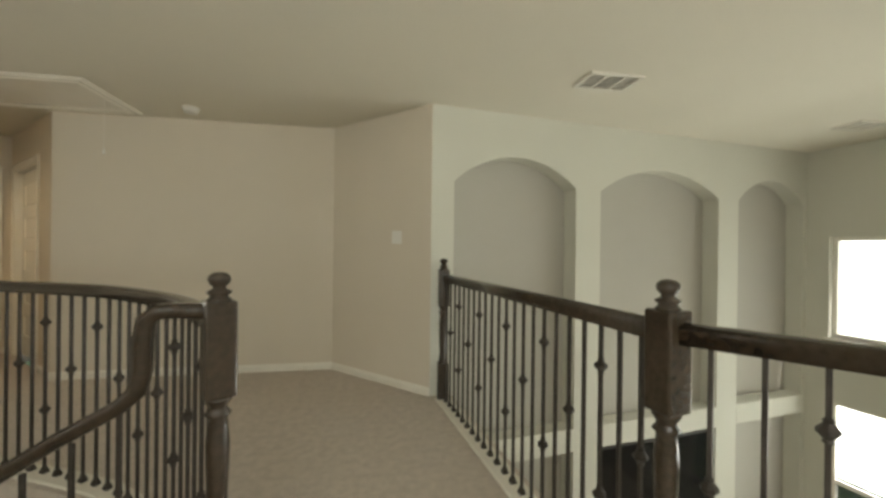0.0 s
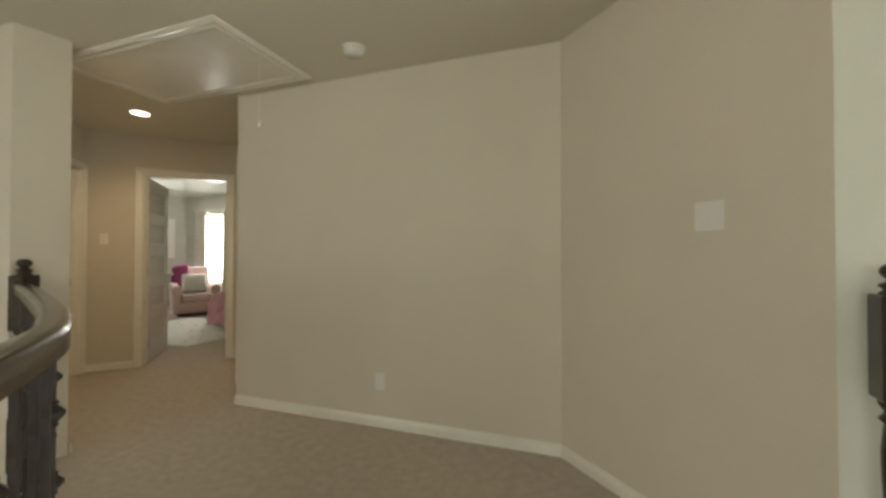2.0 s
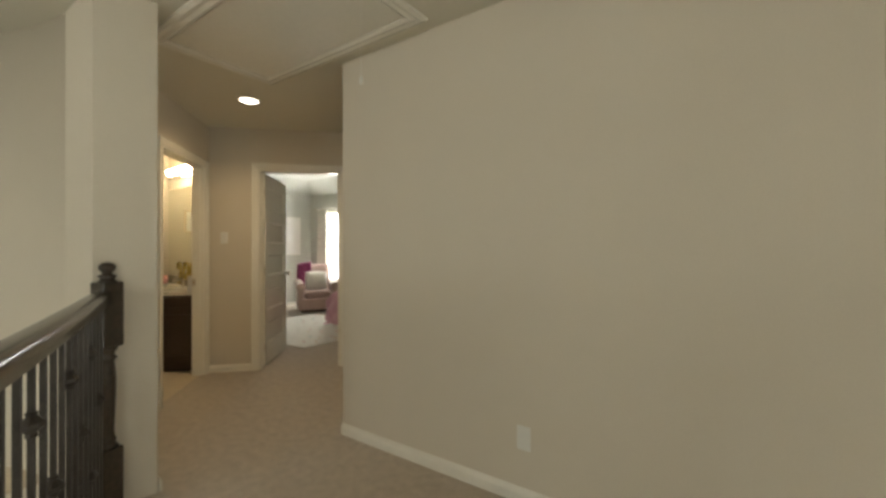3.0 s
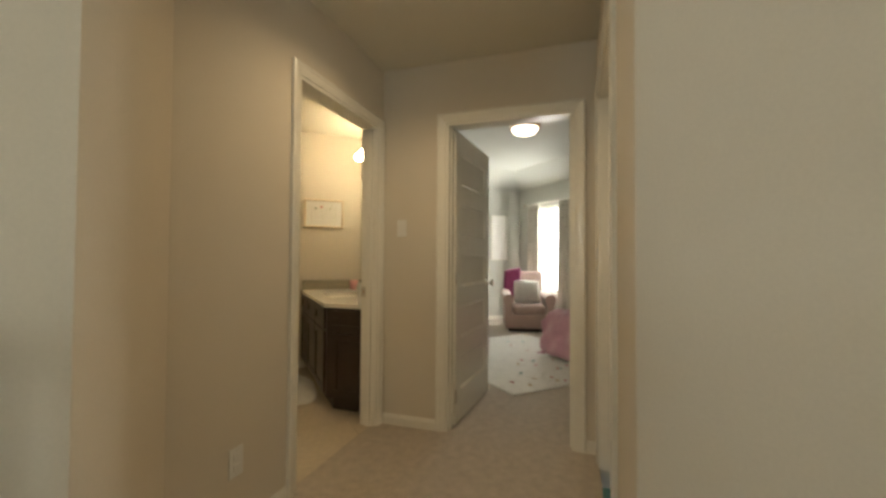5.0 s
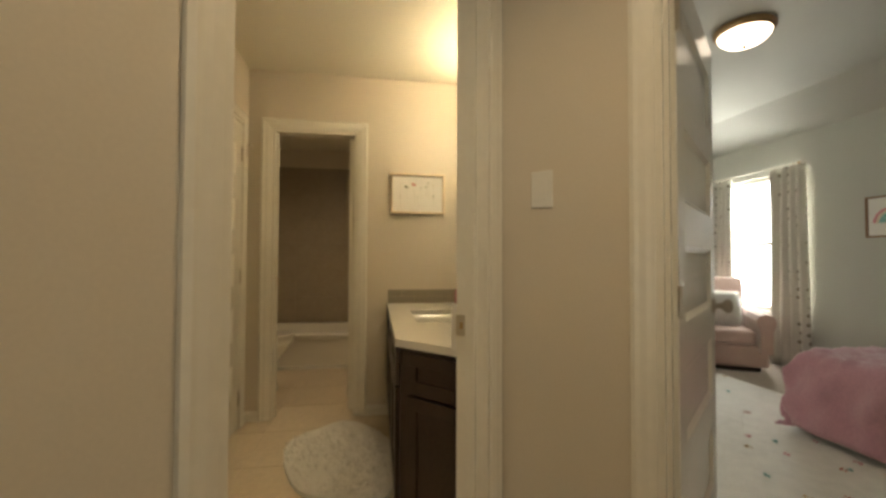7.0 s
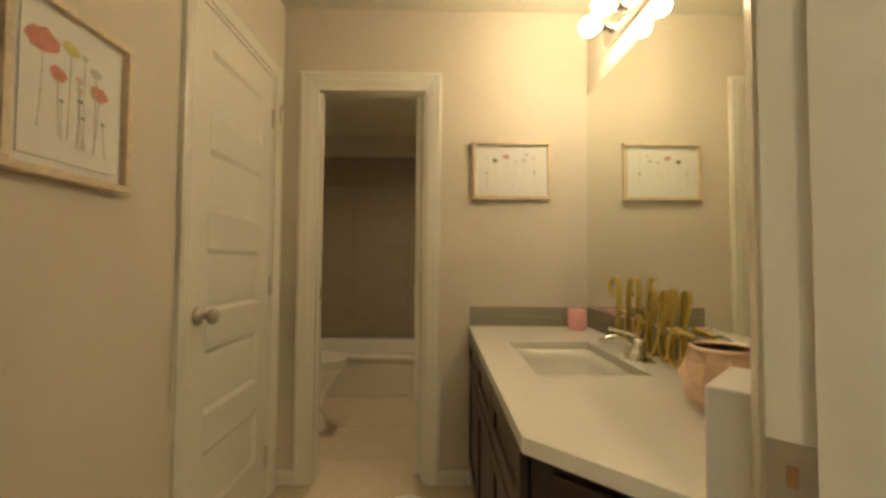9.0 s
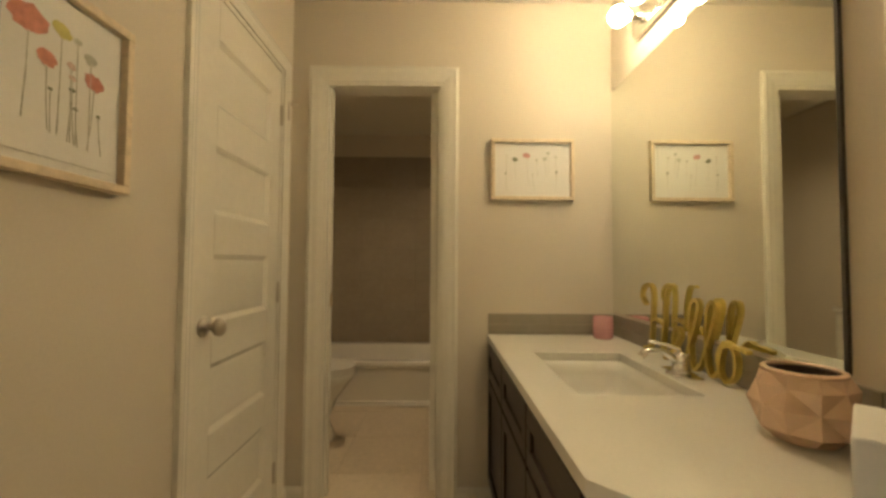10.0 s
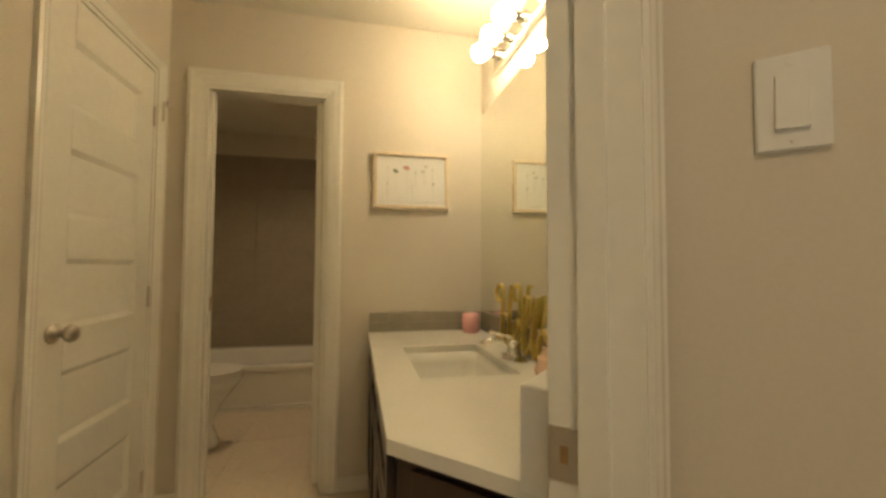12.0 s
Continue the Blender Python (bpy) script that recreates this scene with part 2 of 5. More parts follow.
def base_board(p0, p1, side, gaps=()):
    """Moulded baseboard along a wall; side -1 lies to the right of the line."""
    m, length = along(p0, p1)
    bm = bmesh.new()
    cuts = [0.0] + [v for g in gaps for v in g] + [length]
    prof = [(0, 0.0), (0.014, 0.0), (0.014, 0.046), (0.011, 0.056), (0.006, 0.065), (0.004, 0.071), (0, 0.071)]
    for a, b in zip(cuts[::2], cuts[1::2]):
        if b - a > 0.01:
            ra = [bm.verts.new((a, side * y, z)) for y, z in prof]
            rb = [bm.verts.new((b, side * y, z)) for y, z in prof]
            k = len(prof)
            for i in range(k):
                bm.faces.new((ra[i], ra[(i + 1) % k], rb[(i + 1) % k], rb[i]))
            bm.faces.new(ra)
            bm.faces.new(rb[::-1])
    o = struct("baseboard", bm, TRIM, "white painted moulded baseboard along the wall")
    o.matrix_world = m
    return o


def casing_profile(w):
    return [(0, 0), (w, 0), (w, 0.016), (w * 0.8, 0.020), (w * 0.62, 0.016), (w * 0.35, 0.014), (w * 0.15, 0.010), (0, 0.008)]


def door_casing(m, s0, s1, top, w=0.065, side=-1, depth=0.115, both=True):
    """White casing and jamb round an opening of a wall frame m; y < 0 is the seen side."""
    bm = bmesh.new()
    faces = [(side, 0.0)] + ([(-side, -side * depth)] if both else [])
    for sd, off in faces:
        pr = casing_profile(w)
        ring = [[], [], [], []]
        for d, h in pr:
            for k, (x, z) in enumerate(((s0 - d, 0), (s0 - d, top + d), (s1 + d, top + d), (s1 + d, 0))):
                ring[k].append(bm.verts.new((x, off + sd * h, z)))
        n = len(pr)
        for a, b in zip(ring, ring[1:]):
            for k in range(n):
                bm.faces.new((a[k], a[(k + 1) % n], b[(k + 1) % n], b[k]))
    y0, y1 = (-0.001, depth + 0.001) if side < 0 else (-depth - 0.001, 0.001)
    box(s0 - 0.002, s0 + 0.018, y0, y1, 0, top, bm=bm)
    box(s1 - 0.018, s1 + 0.002, y0, y1, 0, top, bm=bm)
    box(s0 + 0.018, s1 - 0.018, y0, y1, top - 0.018, top + 0.002, bm=bm)
    ym = (y0 + y1) / 2
    box(s0 + 0.018, s0 + 0.03, ym - 0.018, ym + 0.018, 0, top - 0.018, bm=bm)
    box(s1 - 0.03, s1 - 0.018, ym - 0.018, ym + 0.018, 0, top - 0.018, bm=bm)
    o = struct("door_trim", bm, TRIM, "white painted door casing and jamb")
    o.matrix_world = m
    return o


def knob(parent, x, y, z, sign, mat=NICKEL):
    prof = [(0.032, 0), (0.032, 0.004), (0.028, 0.009), (0.012, 0.012), (0.011, 0.03), (0.018, 0.036), (0.027, 0.045), (0.028, 0.055), (0.022, 0.064), (0.010, 0.068)]
    o = part("door_handle", lathe(prof, 20), mat, parent, "round satin nickel door knob", True)
    o.matrix_local = pose(x, y, z, 90 if sign < 0 else -90, 0, 0)
    return o


def panel_door(name, m, w, h, label, knob_x, n=5):
    """Moulded slab door with stacked horizontal panels; x along its width, y through it."""
    e = tagged(thing(name, m, label, "door"), kind="structure")
    t = 0.036
    st, rail = 0.105, 0.13
    ph = (h - 0.02 - rail * (n + 1) - 0.08) / n
    part("core", box(st - 0.01, w - st + 0.01, -t / 2 + 0.013, t / 2 - 0.013, 0.013, h - 0.001), TRIM, e)
    part("stile", box(0, st, -t / 2, t / 2, 0.012, h, 0.0015, seg=1), TRIM, e)
    part("stile", box(w - st, w, -t / 2, t / 2, 0.012, h, 0.0015, seg=1), TRIM, e)
    z = 0.012
    zs = []
    for i in range(n + 1):
        rh = rail + (0.08 if i == 0 else 0)
        part("rail", box(st, w - st, -t / 2, t / 2, z, (z + rh) if i < n else h), TRIM, e)
        zs.append(z + rh)
        z += rh + ph
    for i in range(n):
        for sgn in (-1, 1):
            b = bmesh.new()
            x0, x1, z0, z1 = st, w - st, zs[i], zs[i] + ph
            yo, yi = sgn * (t / 2 - 0.001), sgn * (t / 2 - 0.0115)
            o4 = [b.verts.new(c) for c in ((x0, yo, z0), (x1, yo, z0), (x1, yo, z1), (x0, yo, z1))]
            d = 0.018
            i4 = [b.verts.new(c) for c in ((x0 + d, yi, z0 + d), (x1 - d, yi, z0 + d), (x1 - d, yi, z1 - d), (x0 + d, yi, z1 - d))]
            d2 = 0.034
            j4 = [b.verts.new(c) for c in ((x0 + d2, sgn * (t / 2 - 0.0105), z0 + d2), (x1 - d2, sgn * (t / 2 - 0.0105), z0 + d2), (x1 - d2, sgn * (t / 2 - 0.0105), z1 - d2), (x0 + d2, sgn * (t / 2 - 0.0105), z1 - d2))]
            for k in range(4):
                b.faces.new((o4[k], o4[(k + 1) % 4], i4[(k + 1) % 4], i4[k]))
                b.faces.new((i4[k], i4[(k + 1) % 4], j4[(k + 1) % 4], j4[k]))
            b.faces.new(j4)
            part("panel", b, TRIM, e)
    for sgn in (-1, 1) if knob_x else ():
        knob(e, knob_x, sgn * t / 2, 0.93, sgn)
    hx = 0.0 if not knob_x or knob_x > w / 2 else w
    for hz in (0.2, 1.0, h - 0.2):
        part("hinge", lathe([(0.006, -0.045), (0.007, -0.04), (0.007, 0.04), (0.006, 0.045)], 8, at=(hx, -t / 2 - 0.004, hz)), NICKEL, e)
    return e


def wall_plate(name, m, w, h, label, kind):
    """Switch or socket plate lying on a wall, x across, z up, facing -y."""
    e = thing(name, m, label, "wall plate")
    part("plate", box(-w / 2, w / 2, -0.006, 0, -h / 2, h / 2, 0.003), PLASTIC, e)
    n = max(1, round(w / 0.07))
    for i in range(n):
        cx = (i - (n - 1) / 2) * 0.046
        if kind == "switch":
            b = box(cx - 0.016, cx + 0.016, -0.0075, -0.004, -0.033, 0.033, 0.001)
            for v in b.verts:
                if v.co.z < 0 and v.co.y < -0.005:
                    v.co.y -= 0.003
            part("rocker", b, PLASTIC, e)
        else:
            for dz in (-0.02, 0.02):
                part("socket", box(cx - 0.016, cx + 0.016, -0.008, -0.004, dz - 0.014, dz + 0.014, 0.002), PLASTIC, e)
    for dz in (-h / 2 + 0.012, h / 2 - 0.012):
        part("screw", moved(lathe([(0.003, 0), (0.003, 0.0015)], 8), pose(0, -0.006, dz, 90, 0, 0)), PLASTIC, e)
    return e


# ---- plan ----
CX, CY = -4.637, 4.226
VX, VY = 0.701, 0.713
UX, UY = 0.713, -0.701
H, DOOR = 2.44, 2.03


def P(a, b):
    return (CX + a * VX + b * UX, CY + a * VY + b * UY)


N0, ND = (0.847, 3.206), (0.989, 0.146)


def N(s, e=0.0):
    return (N0[0] + s * ND[0] - e * ND[1], N0[1] + s * ND[1] + e * ND[0])


HC = P(1.405, 1.616)
BEND = (-0.022, 4.102)
BX, BL, BM = -6.322, 2.935, 4.516
EDGE = [tuple(v)[:2] for v in spline([(-0.115, 1.23, 0), (-0.46, 1.72, 0), (-0.86, 2.09, 0), (-1.14, 2.255, 0), (-1.50, 2.42, 0), (-2.1, 2.66, 0), (-2.76, 2.91, 0)], 6)]
NEWEL_F, NEWEL_R, NEWEL_E, NEWEL_L = (0.945, 3.13), (1.215, 0.913), (2.66, -1.08), (-0.115, 1.23)
LOW = -2.95

# hall floor
hall_pts = [(2.75, -1.6), (2.75, -1.08), (1.31, 0.95), (1.045, 3.10), (1.03, 3.235), (0.847, 3.206), BEND, HC, P(1.405, 0), P(1.405, -0.05), P(-0.04, -0.05), P(-0.04, 1.54), (-2.77, 3.12)] + [(x - 0.06, y - 0.08) for x, y in EDGE[::-1]] + [(-0.2, 1.15), (-0.2, 0.1), (-1.2, 0.1), (-1.2, -1.6)]
struct("floor_hall", prism(hall_pts, -0.3, 0.0), CARPET, "beige cut pile carpet of the upstairs hall")
struct("floor_great_room", prism([(-5.6, -1.6), (6.6, -1.6), (6.6, 4.4), (0.5, 4.4), (-5.6, 3.0)], LOW - 0.1, LOW), CARPET, "beige floor of the great room below")
# ceilings
ceil_hall = [(6.4, -1.7), (5.6, 3.95), N(-0.02, 0.1), (-0.0, 4.2), (HC[0], 4.2), P(1.45, 1.6), P(1.45, -0.05), P(-0.06, -0.05), P(-0.06, 1.4), (-3.7, 2.88), (-5.3, 2.88), (-5.3, -1.7)]
struct("ceiling", prism(ceil_hall, H, H + 0.12), CEIL, "textured flat ceiling over hall and great room")
bath_ceil = [(-8.55, 2.88), (-3.72, 2.885), P(-0.061, 1.4), P(-0.061, -0.6), (-5.2, 4.57), (-8.55, 4.57)]
struct("ceiling_bath", prism(bath_ceil, H + 0.002, H + 0.12), CEIL, "flat ceiling of the bathroom")
struct("ceiling_toilet", prism([(-8.55, 2.2), (-6.3, 2.2), (-6.3, 2.879), (-8.55, 2.879)], H + 0.002, H + 0.12), CEIL, "flat ceiling of the toilet room")

# hall walls
wall("wall_hall_long", HC, BEND, 0.12, -0.3, H, PAINT, label="long beige painted hall wall")
wall("wall_hall_angled", BEND, N0, 0.12, -0.3, H, PAINT, label="angled beige painted hall wall")
mC, lC = along(P(1.405, 0), HC)
wall("wall_linen", P(1.405, 0), HC, 0.12, -0.1, H, PAINT, [(0.165, 1.14, -0.1, DOOR)], "beige painted wall with a linen door")
mBed, lBed = along(P(0, 0), P(1.405, 0))
wall("wall_bedroom_door", P(-0.11, 0), P(1.53, 0), 0.115, -0.1, 2.8, PAINT, [(0.11 + 0.465, 0.11 + 1.275, -0.1, DOOR)], "beige painted wall with the bedroom door")
mBath, lBath = along(P(0, 1.56), P(0, -0.64))
wall("wall_bath_door", P(0, 1.56), P(0, -0.64), 0.115, -0.1, H, PAINT, [(1.56 - 0.905, 1.56 - 0.062, -0.1, DOOR)], "beige painted wall with the bathroom door")
struct("wall_stair_end", prism([(-2.745, 3.12), (-2.80, 2.88), (-3.75, 2.86), (-3.75, 3.14)], -3.0, H), PAINT, "beige painted wall end beside the stairwell")
# curved stairwell wall
arc = [(-2.95 + 2.06 * math.cos(radians(a)), 0.83 + 2.06 * math.sin(radians(a))) for a in range(94, 181, 6)]
arc_out = [(-2.95 + 2.16 * math.cos(radians(a)), 0.83 + 2.16 * math.sin(radians(a))) for a in range(94, 181, 6)]
struct("wall_stair_curved", prism([(-2.81, 2.885)] + arc + [(-5.01, -1.6), (-5.11, -1.6)] + arc_out[::-1] + [(-2.81, 2.99)], LOW, H), PAINT, "curved beige painted stairwell wall", True)
for f in bpy.data.objects["wall_stair_curved"].data.polygons:
    f.use_smooth = abs(f.normal.z) < 0.5
# unseen openings added in the south wall to let fill light into the hall
LOFT_FILL = [(x0 + 5.2, x1 + 5.2, 0.75, 2.1) for x0, x1 in ((-4.3, -3.0), (-0.5, 0.4), (0.8, 1.7))]
wall("wall_south", (-5.2, -1.6), (6.5, -1.6), -0.12, LOW, H, PAINT, LOFT_FILL, "painted wall closing the loft and stairwell, with three added windows for fill light")

# niche wall of the great room: tall arched recesses
NICHES = ((0.20, 1.43), (1.71, 3.27), (3.57, 4.66))
SPRING, CROWN, SILL, DEEP = 1.81, 2.06, -0.46, 0.19


def arch_points(a, b, n=16):
    w = (b - a) / 2
    rise = CROWN - SPRING
    r = (w * w + rise * rise) / (2 * rise)
    half = math.asin(w / r)
    return [((a + b) / 2 + r * math.sin(-half + 2 * half * k / n), CROWN - r + r * math.cos(-half + 2 * half * k / n)) for k in range(n + 1)]


bm = bmesh.new()
s = 0.0
for a, b in NICHES:
    box(s, a, 0, 0.3, LOW, H, bm=bm)
    pts = arch_points(a, b)
    for (x0, z0), (x1, z1) in zip(pts, pts[1:]):
        q = [bm.verts.new(c) for c in ((x0, 0, z0), (x1, 0, z1), (x1, 0, H), (x0, 0, H), (x0, DEEP, z0), (x1, DEEP, z1), (x1, DEEP, H), (x0, DEEP, H))]
        bm.faces.new((q[0], q[1], q[2], q[3]))
        bm.faces.new((q[0], q[4], q[5], q[1]))
    s = b
box(s, 4.9, 0, 0.3, LOW, H, bm=bm)
o = struct("wall_niches", bm, GREAT, "pale painted great room wall with three arched niches")
mN = pose(N0[0], N0[1], 0, 0, 0, math.degrees(math.atan2(ND[1], ND[0])))
o.matrix_world = mN
o = struct("wall_niche_backs", box(0.05, 4.88, DEEP, DEEP + 0.08, LOW, H - 0.01), NICHE, "taupe back of the arched niches, darker than the wall")
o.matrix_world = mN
for a, b in NICHES:
    o = struct("niche_sill", box(a + 0.002, b - 0.002, -0.004, DEEP, SILL - 0.22, SILL, 0.008), GREAT, "white painted ledge at the foot of an arched niche")
    o.matrix_world = mN
# east window wall
E0 = N(4.715, 0.02)
EA = (E0[0] + 5.6 * ND[1], E0[1] - 5.6 * ND[0])
mE, lE = along(E0, EA)
bm = bmesh.new()
s = 0.0
for k in range(3):
    a, b = 0.25 + 1.5 * k, 1.5 + 1.5 * k
    box(s, a, 0, 0.14, LOW, H, bm=bm)
    for lo, hi in ((LOW, -2.3), (-0.46, 0.27), (1.42, H)):
        box(a, b, 0, 0.14, lo, hi, bm=bm)
    s = b
box(s, lE, 0, 0.14, LOW, H, bm=bm)
o = struct("wall_east", bm, GREAT, "pale painted great room wall with stacked windows")
o.matrix_world = mE


def window(name, m, a, b, lo, hi, depth=0.14, bars=1):
    """Framed window in a wall frame m; y grows outwards."""
    e = tagged(thing(name, m, "white framed window, bright daylight outside", "window"), kind="structure")
    b1 = bmesh.new()
    f = 0.045
    for x0, x1, z0, z1 in ((a, b, lo, lo + f), (a, b, hi - f, hi), (a, a + f, lo + f, hi - f), (b - f, b, lo + f, hi - f)):
        box(x0, x1, depth * 0.45, depth * 0.85, z0, z1, bm=b1)
    for k in range(bars):
        zz = lo + (hi - lo) * (k + 1) / (bars + 1)
        box(a + f, b - f, depth * 0.5, depth * 0.8, zz - 0.022, zz + 0.022, bm=b1)
    part("window_frame", b1, TRIM, e)
    part("window_sill", box(a - 0.03, b + 0.03, -0.03, depth * 0.45, lo - 0.025, lo, 0.004), TRIM, e)
    g = part("pane", box(a + f, b - f, depth * 0.62, depth * 0.64, lo + f, hi - f), glass_m, e)
    g.visible_shadow = False
    return e


mS = pose(-5.2, -1.6, 0)
# added windows, each with a fill lamp that brightens hall and stairwell
for a, b, lo, hi in LOFT_FILL:
    window("window_loft_added", mS @ Matrix.Diagonal((1, -1, 1, 1)), a, b, lo, hi)
    area_lamp("window_area_lamp", mS @ pose((a + b) / 2, -0.13, (lo + hi) / 2, 90, 0, 0), b - a, hi - lo, LOFT_FILL_W * (b - a), DAY)
for k in range(3):
    a, b = 0.25 + 1.5 * k, 1.5 + 1.5 * k
    window("window_upper", mE, a, b, 0.27, 1.42, bars=0)
    window("window_lower", mE, a, b, -2.3, -0.46, bars=1)
    for lo, hi in ((0.27, 1.42), (-2.3, -0.46)):
        base = lo if lo > 0 else lo + 0.95
        area_lamp("window_area_lamp", mE @ pose((a + b) / 2, 0.16, (base + hi) / 2, -90, 0, 0), b - a, hi - base, GREAT_W * (hi - lo), DAY)
# ---- bathroom shell ----
wall("wall_bath_far", (BX, 2.2), (BX, BM + 0.1), 0.115, -0.1, H, PAINT, [(3.096 - 2.2, 3.684 - 2.2, -0.1, DOOR)], "cream painted bathroom wall with an open doorway")
wall("wall_bath_left", (BX, BL), (-3.55, BL), -0.1, -0.1, H, PAINT, [(0.112, 0.777, -0.1, DOOR)], "cream painted bathroom wall with a closet door")
wall("wall_bath_mirror", (-8.55, BM), (-4.98, BM), 0.1, -0.1, 2.8, PAINT, label="cream painted bathroom wall behind the mirror")
wall("wall_toilet_south", (-8.5, 2.3), (BX - 0.1, 2.3), -0.1, -0.1, H, PAINT, label="painted toilet room wall")
wall("wall_tub_back", (-8.43, 2.25), (-8.43, BM), 0.1, -0.1, H, PAINT, label="painted wall behind the bathtub")
struct("floor_bath", prism([(-8.48, 2.25), (BX - 0.05, 2.25), (BX - 0.05, BL - 0.05), (-3.6, BL - 0.05), P(-0.03, 1.5), P(-0.03, -0.6), (-5.1, BM + 0.05), (-8.48, BM + 0.05)], -0.1, -0.006), GROUT, "grout bed of the bathroom floor")
door_casing(along((BX, 2.2), (BX, 4.6))[0], 3.096 - 2.2, 3.684 - 2.2, DOOR, 0.073)
door_casing(along((BX, BL), (-3.55, BL))[0], 0.112, 0.777, DOOR, 0.055, side=1, depth=0.1, both=False)
door_casing(mBath, 1.56 - 0.905, 1.56 - 0.062, DOOR, 0.056)
door_casing(mBed, 0.465, 1.275, DOOR, 0.062)
door_casing(mC, 0.165, 1.14, DOOR, 0.065, depth=0.12, both=False)
base_board(HC, BEND, -1)
base_board(BEND, N0, -1)
base_board(P(1.405, 0), HC, -1, [(0.09, 1.21)])
base_board(P(0, 0), P(1.405, 0), -1, [(0.40, 1.34)])
base_board(P(0, 1.56), P(0, 0), -1, [(0.595, 1.56)])
base_board((-3.6, 3.13), (-2.75, 3.13), 1)
base_board((BX, BL), (-3.9, BL), 1, [(0.05, 0.84)])
base_board((BX, BL), (BX, 3.95), -1, [(0.0, 0.82)])
base_board((BX, BL + 0.0), (BX, 3.03), -1)

panel_door("door_linen", mC @ pose(0.185, 0.075, 0), 0.935, DOOR - 0.022, "closed white moulded panel door of the linen closet", None)
panel_door("door_closet", pose(-5.565, BL - 0.02, 0, 0, 0, 180), 0.625, DOOR - 0.022, "closed white moulded panel door with satin knob", 0.055)
hx, hy = P(0.487, -0.09)
panel_door("door_bedroom", pose(hx, hy + 0.005, 0, 0, 0, 131.0), 0.78, DOOR - 0.022, "white moulded panel door standing open into the bedroom", 0.72)
hx, hy = P(-0.10, 0.88)
panel_door("door_bath", pose(hx - 0.03, hy - 0.02, 0, 0, 0, 215), 0.77, DOOR - 0.022, "white moulded panel door swung open against the wall", 0.71)
# pocket door of the toilet room, slid back into the wall with its edge showing
e = tagged(thing("door_pocket", pose(BX - 0.0575, 3.622, 0), "white pocket door slid back into the wall", "door"), kind="structure")
part("slab", box(-0.016, 0.016, 0.0, 0.031, 0.03, DOOR - 0.03, 0.002), TRIM, e)
part("edge_pull", box(-0.010, 0.010, -0.003, 0.001, 0.90, 1.02, 0.001), NICKEL, e, "nickel edge pull")
e = thing("pocket_strike", pose(BX - 0.0575, 3.1265, 0.95), "small dark metal latch strike on the jamb", "hardware")
part("plate", box(-0.013, 0.013, 0.0, 0.004, -0.035, 0.035, 0.001), BRASS, e)
# strike plate on the bathroom jamb
e = thing("strike_plate", mBath @ pose(1.56 - 0.062 - 0.019, 0.095, 0.900), "small brushed nickel strike plate on the door jamb", "hardware")
part("plate", box(-0.002, 0.0, -0.021, 0.021, -0.034, 0.034, 0.0008), NICKEL, e)
part("latch_hole", box(-0.0035, -0.0018, -0.005, 0.005, -0.011, 0.011), BRASS, e)

# ---- railings ----
RAIL_Z = 1.03
RAIL = [(-0.030, -0.028), (-0.030, -0.060), (0.030, -0.060), (0.030, -0.028), (0.034, -0.016), (0.026, -0.004), (0.012, 0.0), (-0.012, 0.0), (-0.026, -0.004), (-0.034, -0.016)]


def newel(m, label="dark stained turned wooden newel post", base=0.0):
    e = thing("newel_post", m, label, "newel post", "newel posts of the balcony railing")
    part("base_block", box(-0.045, 0.045, -0.045, 0.045, base, 0.30, 0.006), WOOD, e)
    part("turned_shaft", lathe([(0.040, 0.30), (0.042, 0.31), (0.030, 0.325), (0.036, 0.335), (0.030, 0.35), (0.027, 0.38), (0.034, 0.55), (0.035, 0.62), (0.030, 0.68), (0.028, 0.70), (0.040, 0.712), (0.030, 0.725), (0.028, 0.735), (0.041, 0.755), (0.040, 0.765)], 20), WOOD, e, "", True)
    part("top_block", box(-0.046, 0.046, -0.046, 0.046, 0.765, 1.065, 0.008), WOOD, e)
    part("finial", lathe([(0.036, 1.063), (0.036, 1.07), (0.030, 1.074), (0.026, 1.08), (0.036, 1.088), (0.036, 1.094), (0.022, 1.100), (0.019, 1.108), (0.028, 1.116), (0.034, 1.128), (0.032, 1.140), (0.022, 1.150), (0.008, 1.154)], 20), WOOD, e, "", True)
    return e


for p, r in ((NEWEL_F, -5), (NEWEL_R, 11), (NEWEL_E, -36), (NEWEL_L, 30)):
    newel(pose(*p, 0, 0, 0, r))
newel(pose(-2.765, 2.925, 0, 0, 0, 15), "dark stained turned half newel against the wall end")


def baluster(kind, h):
    """Slim iron bar with shoe and none, one or two cast knuckles."""
    e = thing("baluster", Matrix.Identity(4), "slim dark iron baluster with a pitched shoe", "baluster", "iron balusters of the railing")
    part("bar", box(-0.0065, 0.0065, -0.0065, 0.0065, 0.012, h), IRON, e)
    part("shoe", moved(lathe([(0.022, 0), (0.022, 0.012), (0.011, 0.034)], 4), pose(0, 0, 0.012, 0, 0, 45)), IRON, e)
    for f in {0: (), 1: (0.60,), 2: (0.36, 0.84)}[kind]:
        part("knuckle", lathe([(0.009, -0.030), (0.013, -0.026), (0.010, -0.020), (0.016, -0.013), (0.024, -0.005), (0.024, 0.005), (0.016, 0.013), (0.010, 0.020), (0.013, 0.026), (0.009, 0.030)], 8, at=(0, 0, f * h)), IRON, e)
    return e


HB = RAIL_Z - 0.058
MASTER = [baluster(k, HB) for k in (0, 1, 0, 2)]
used = [False] * 4


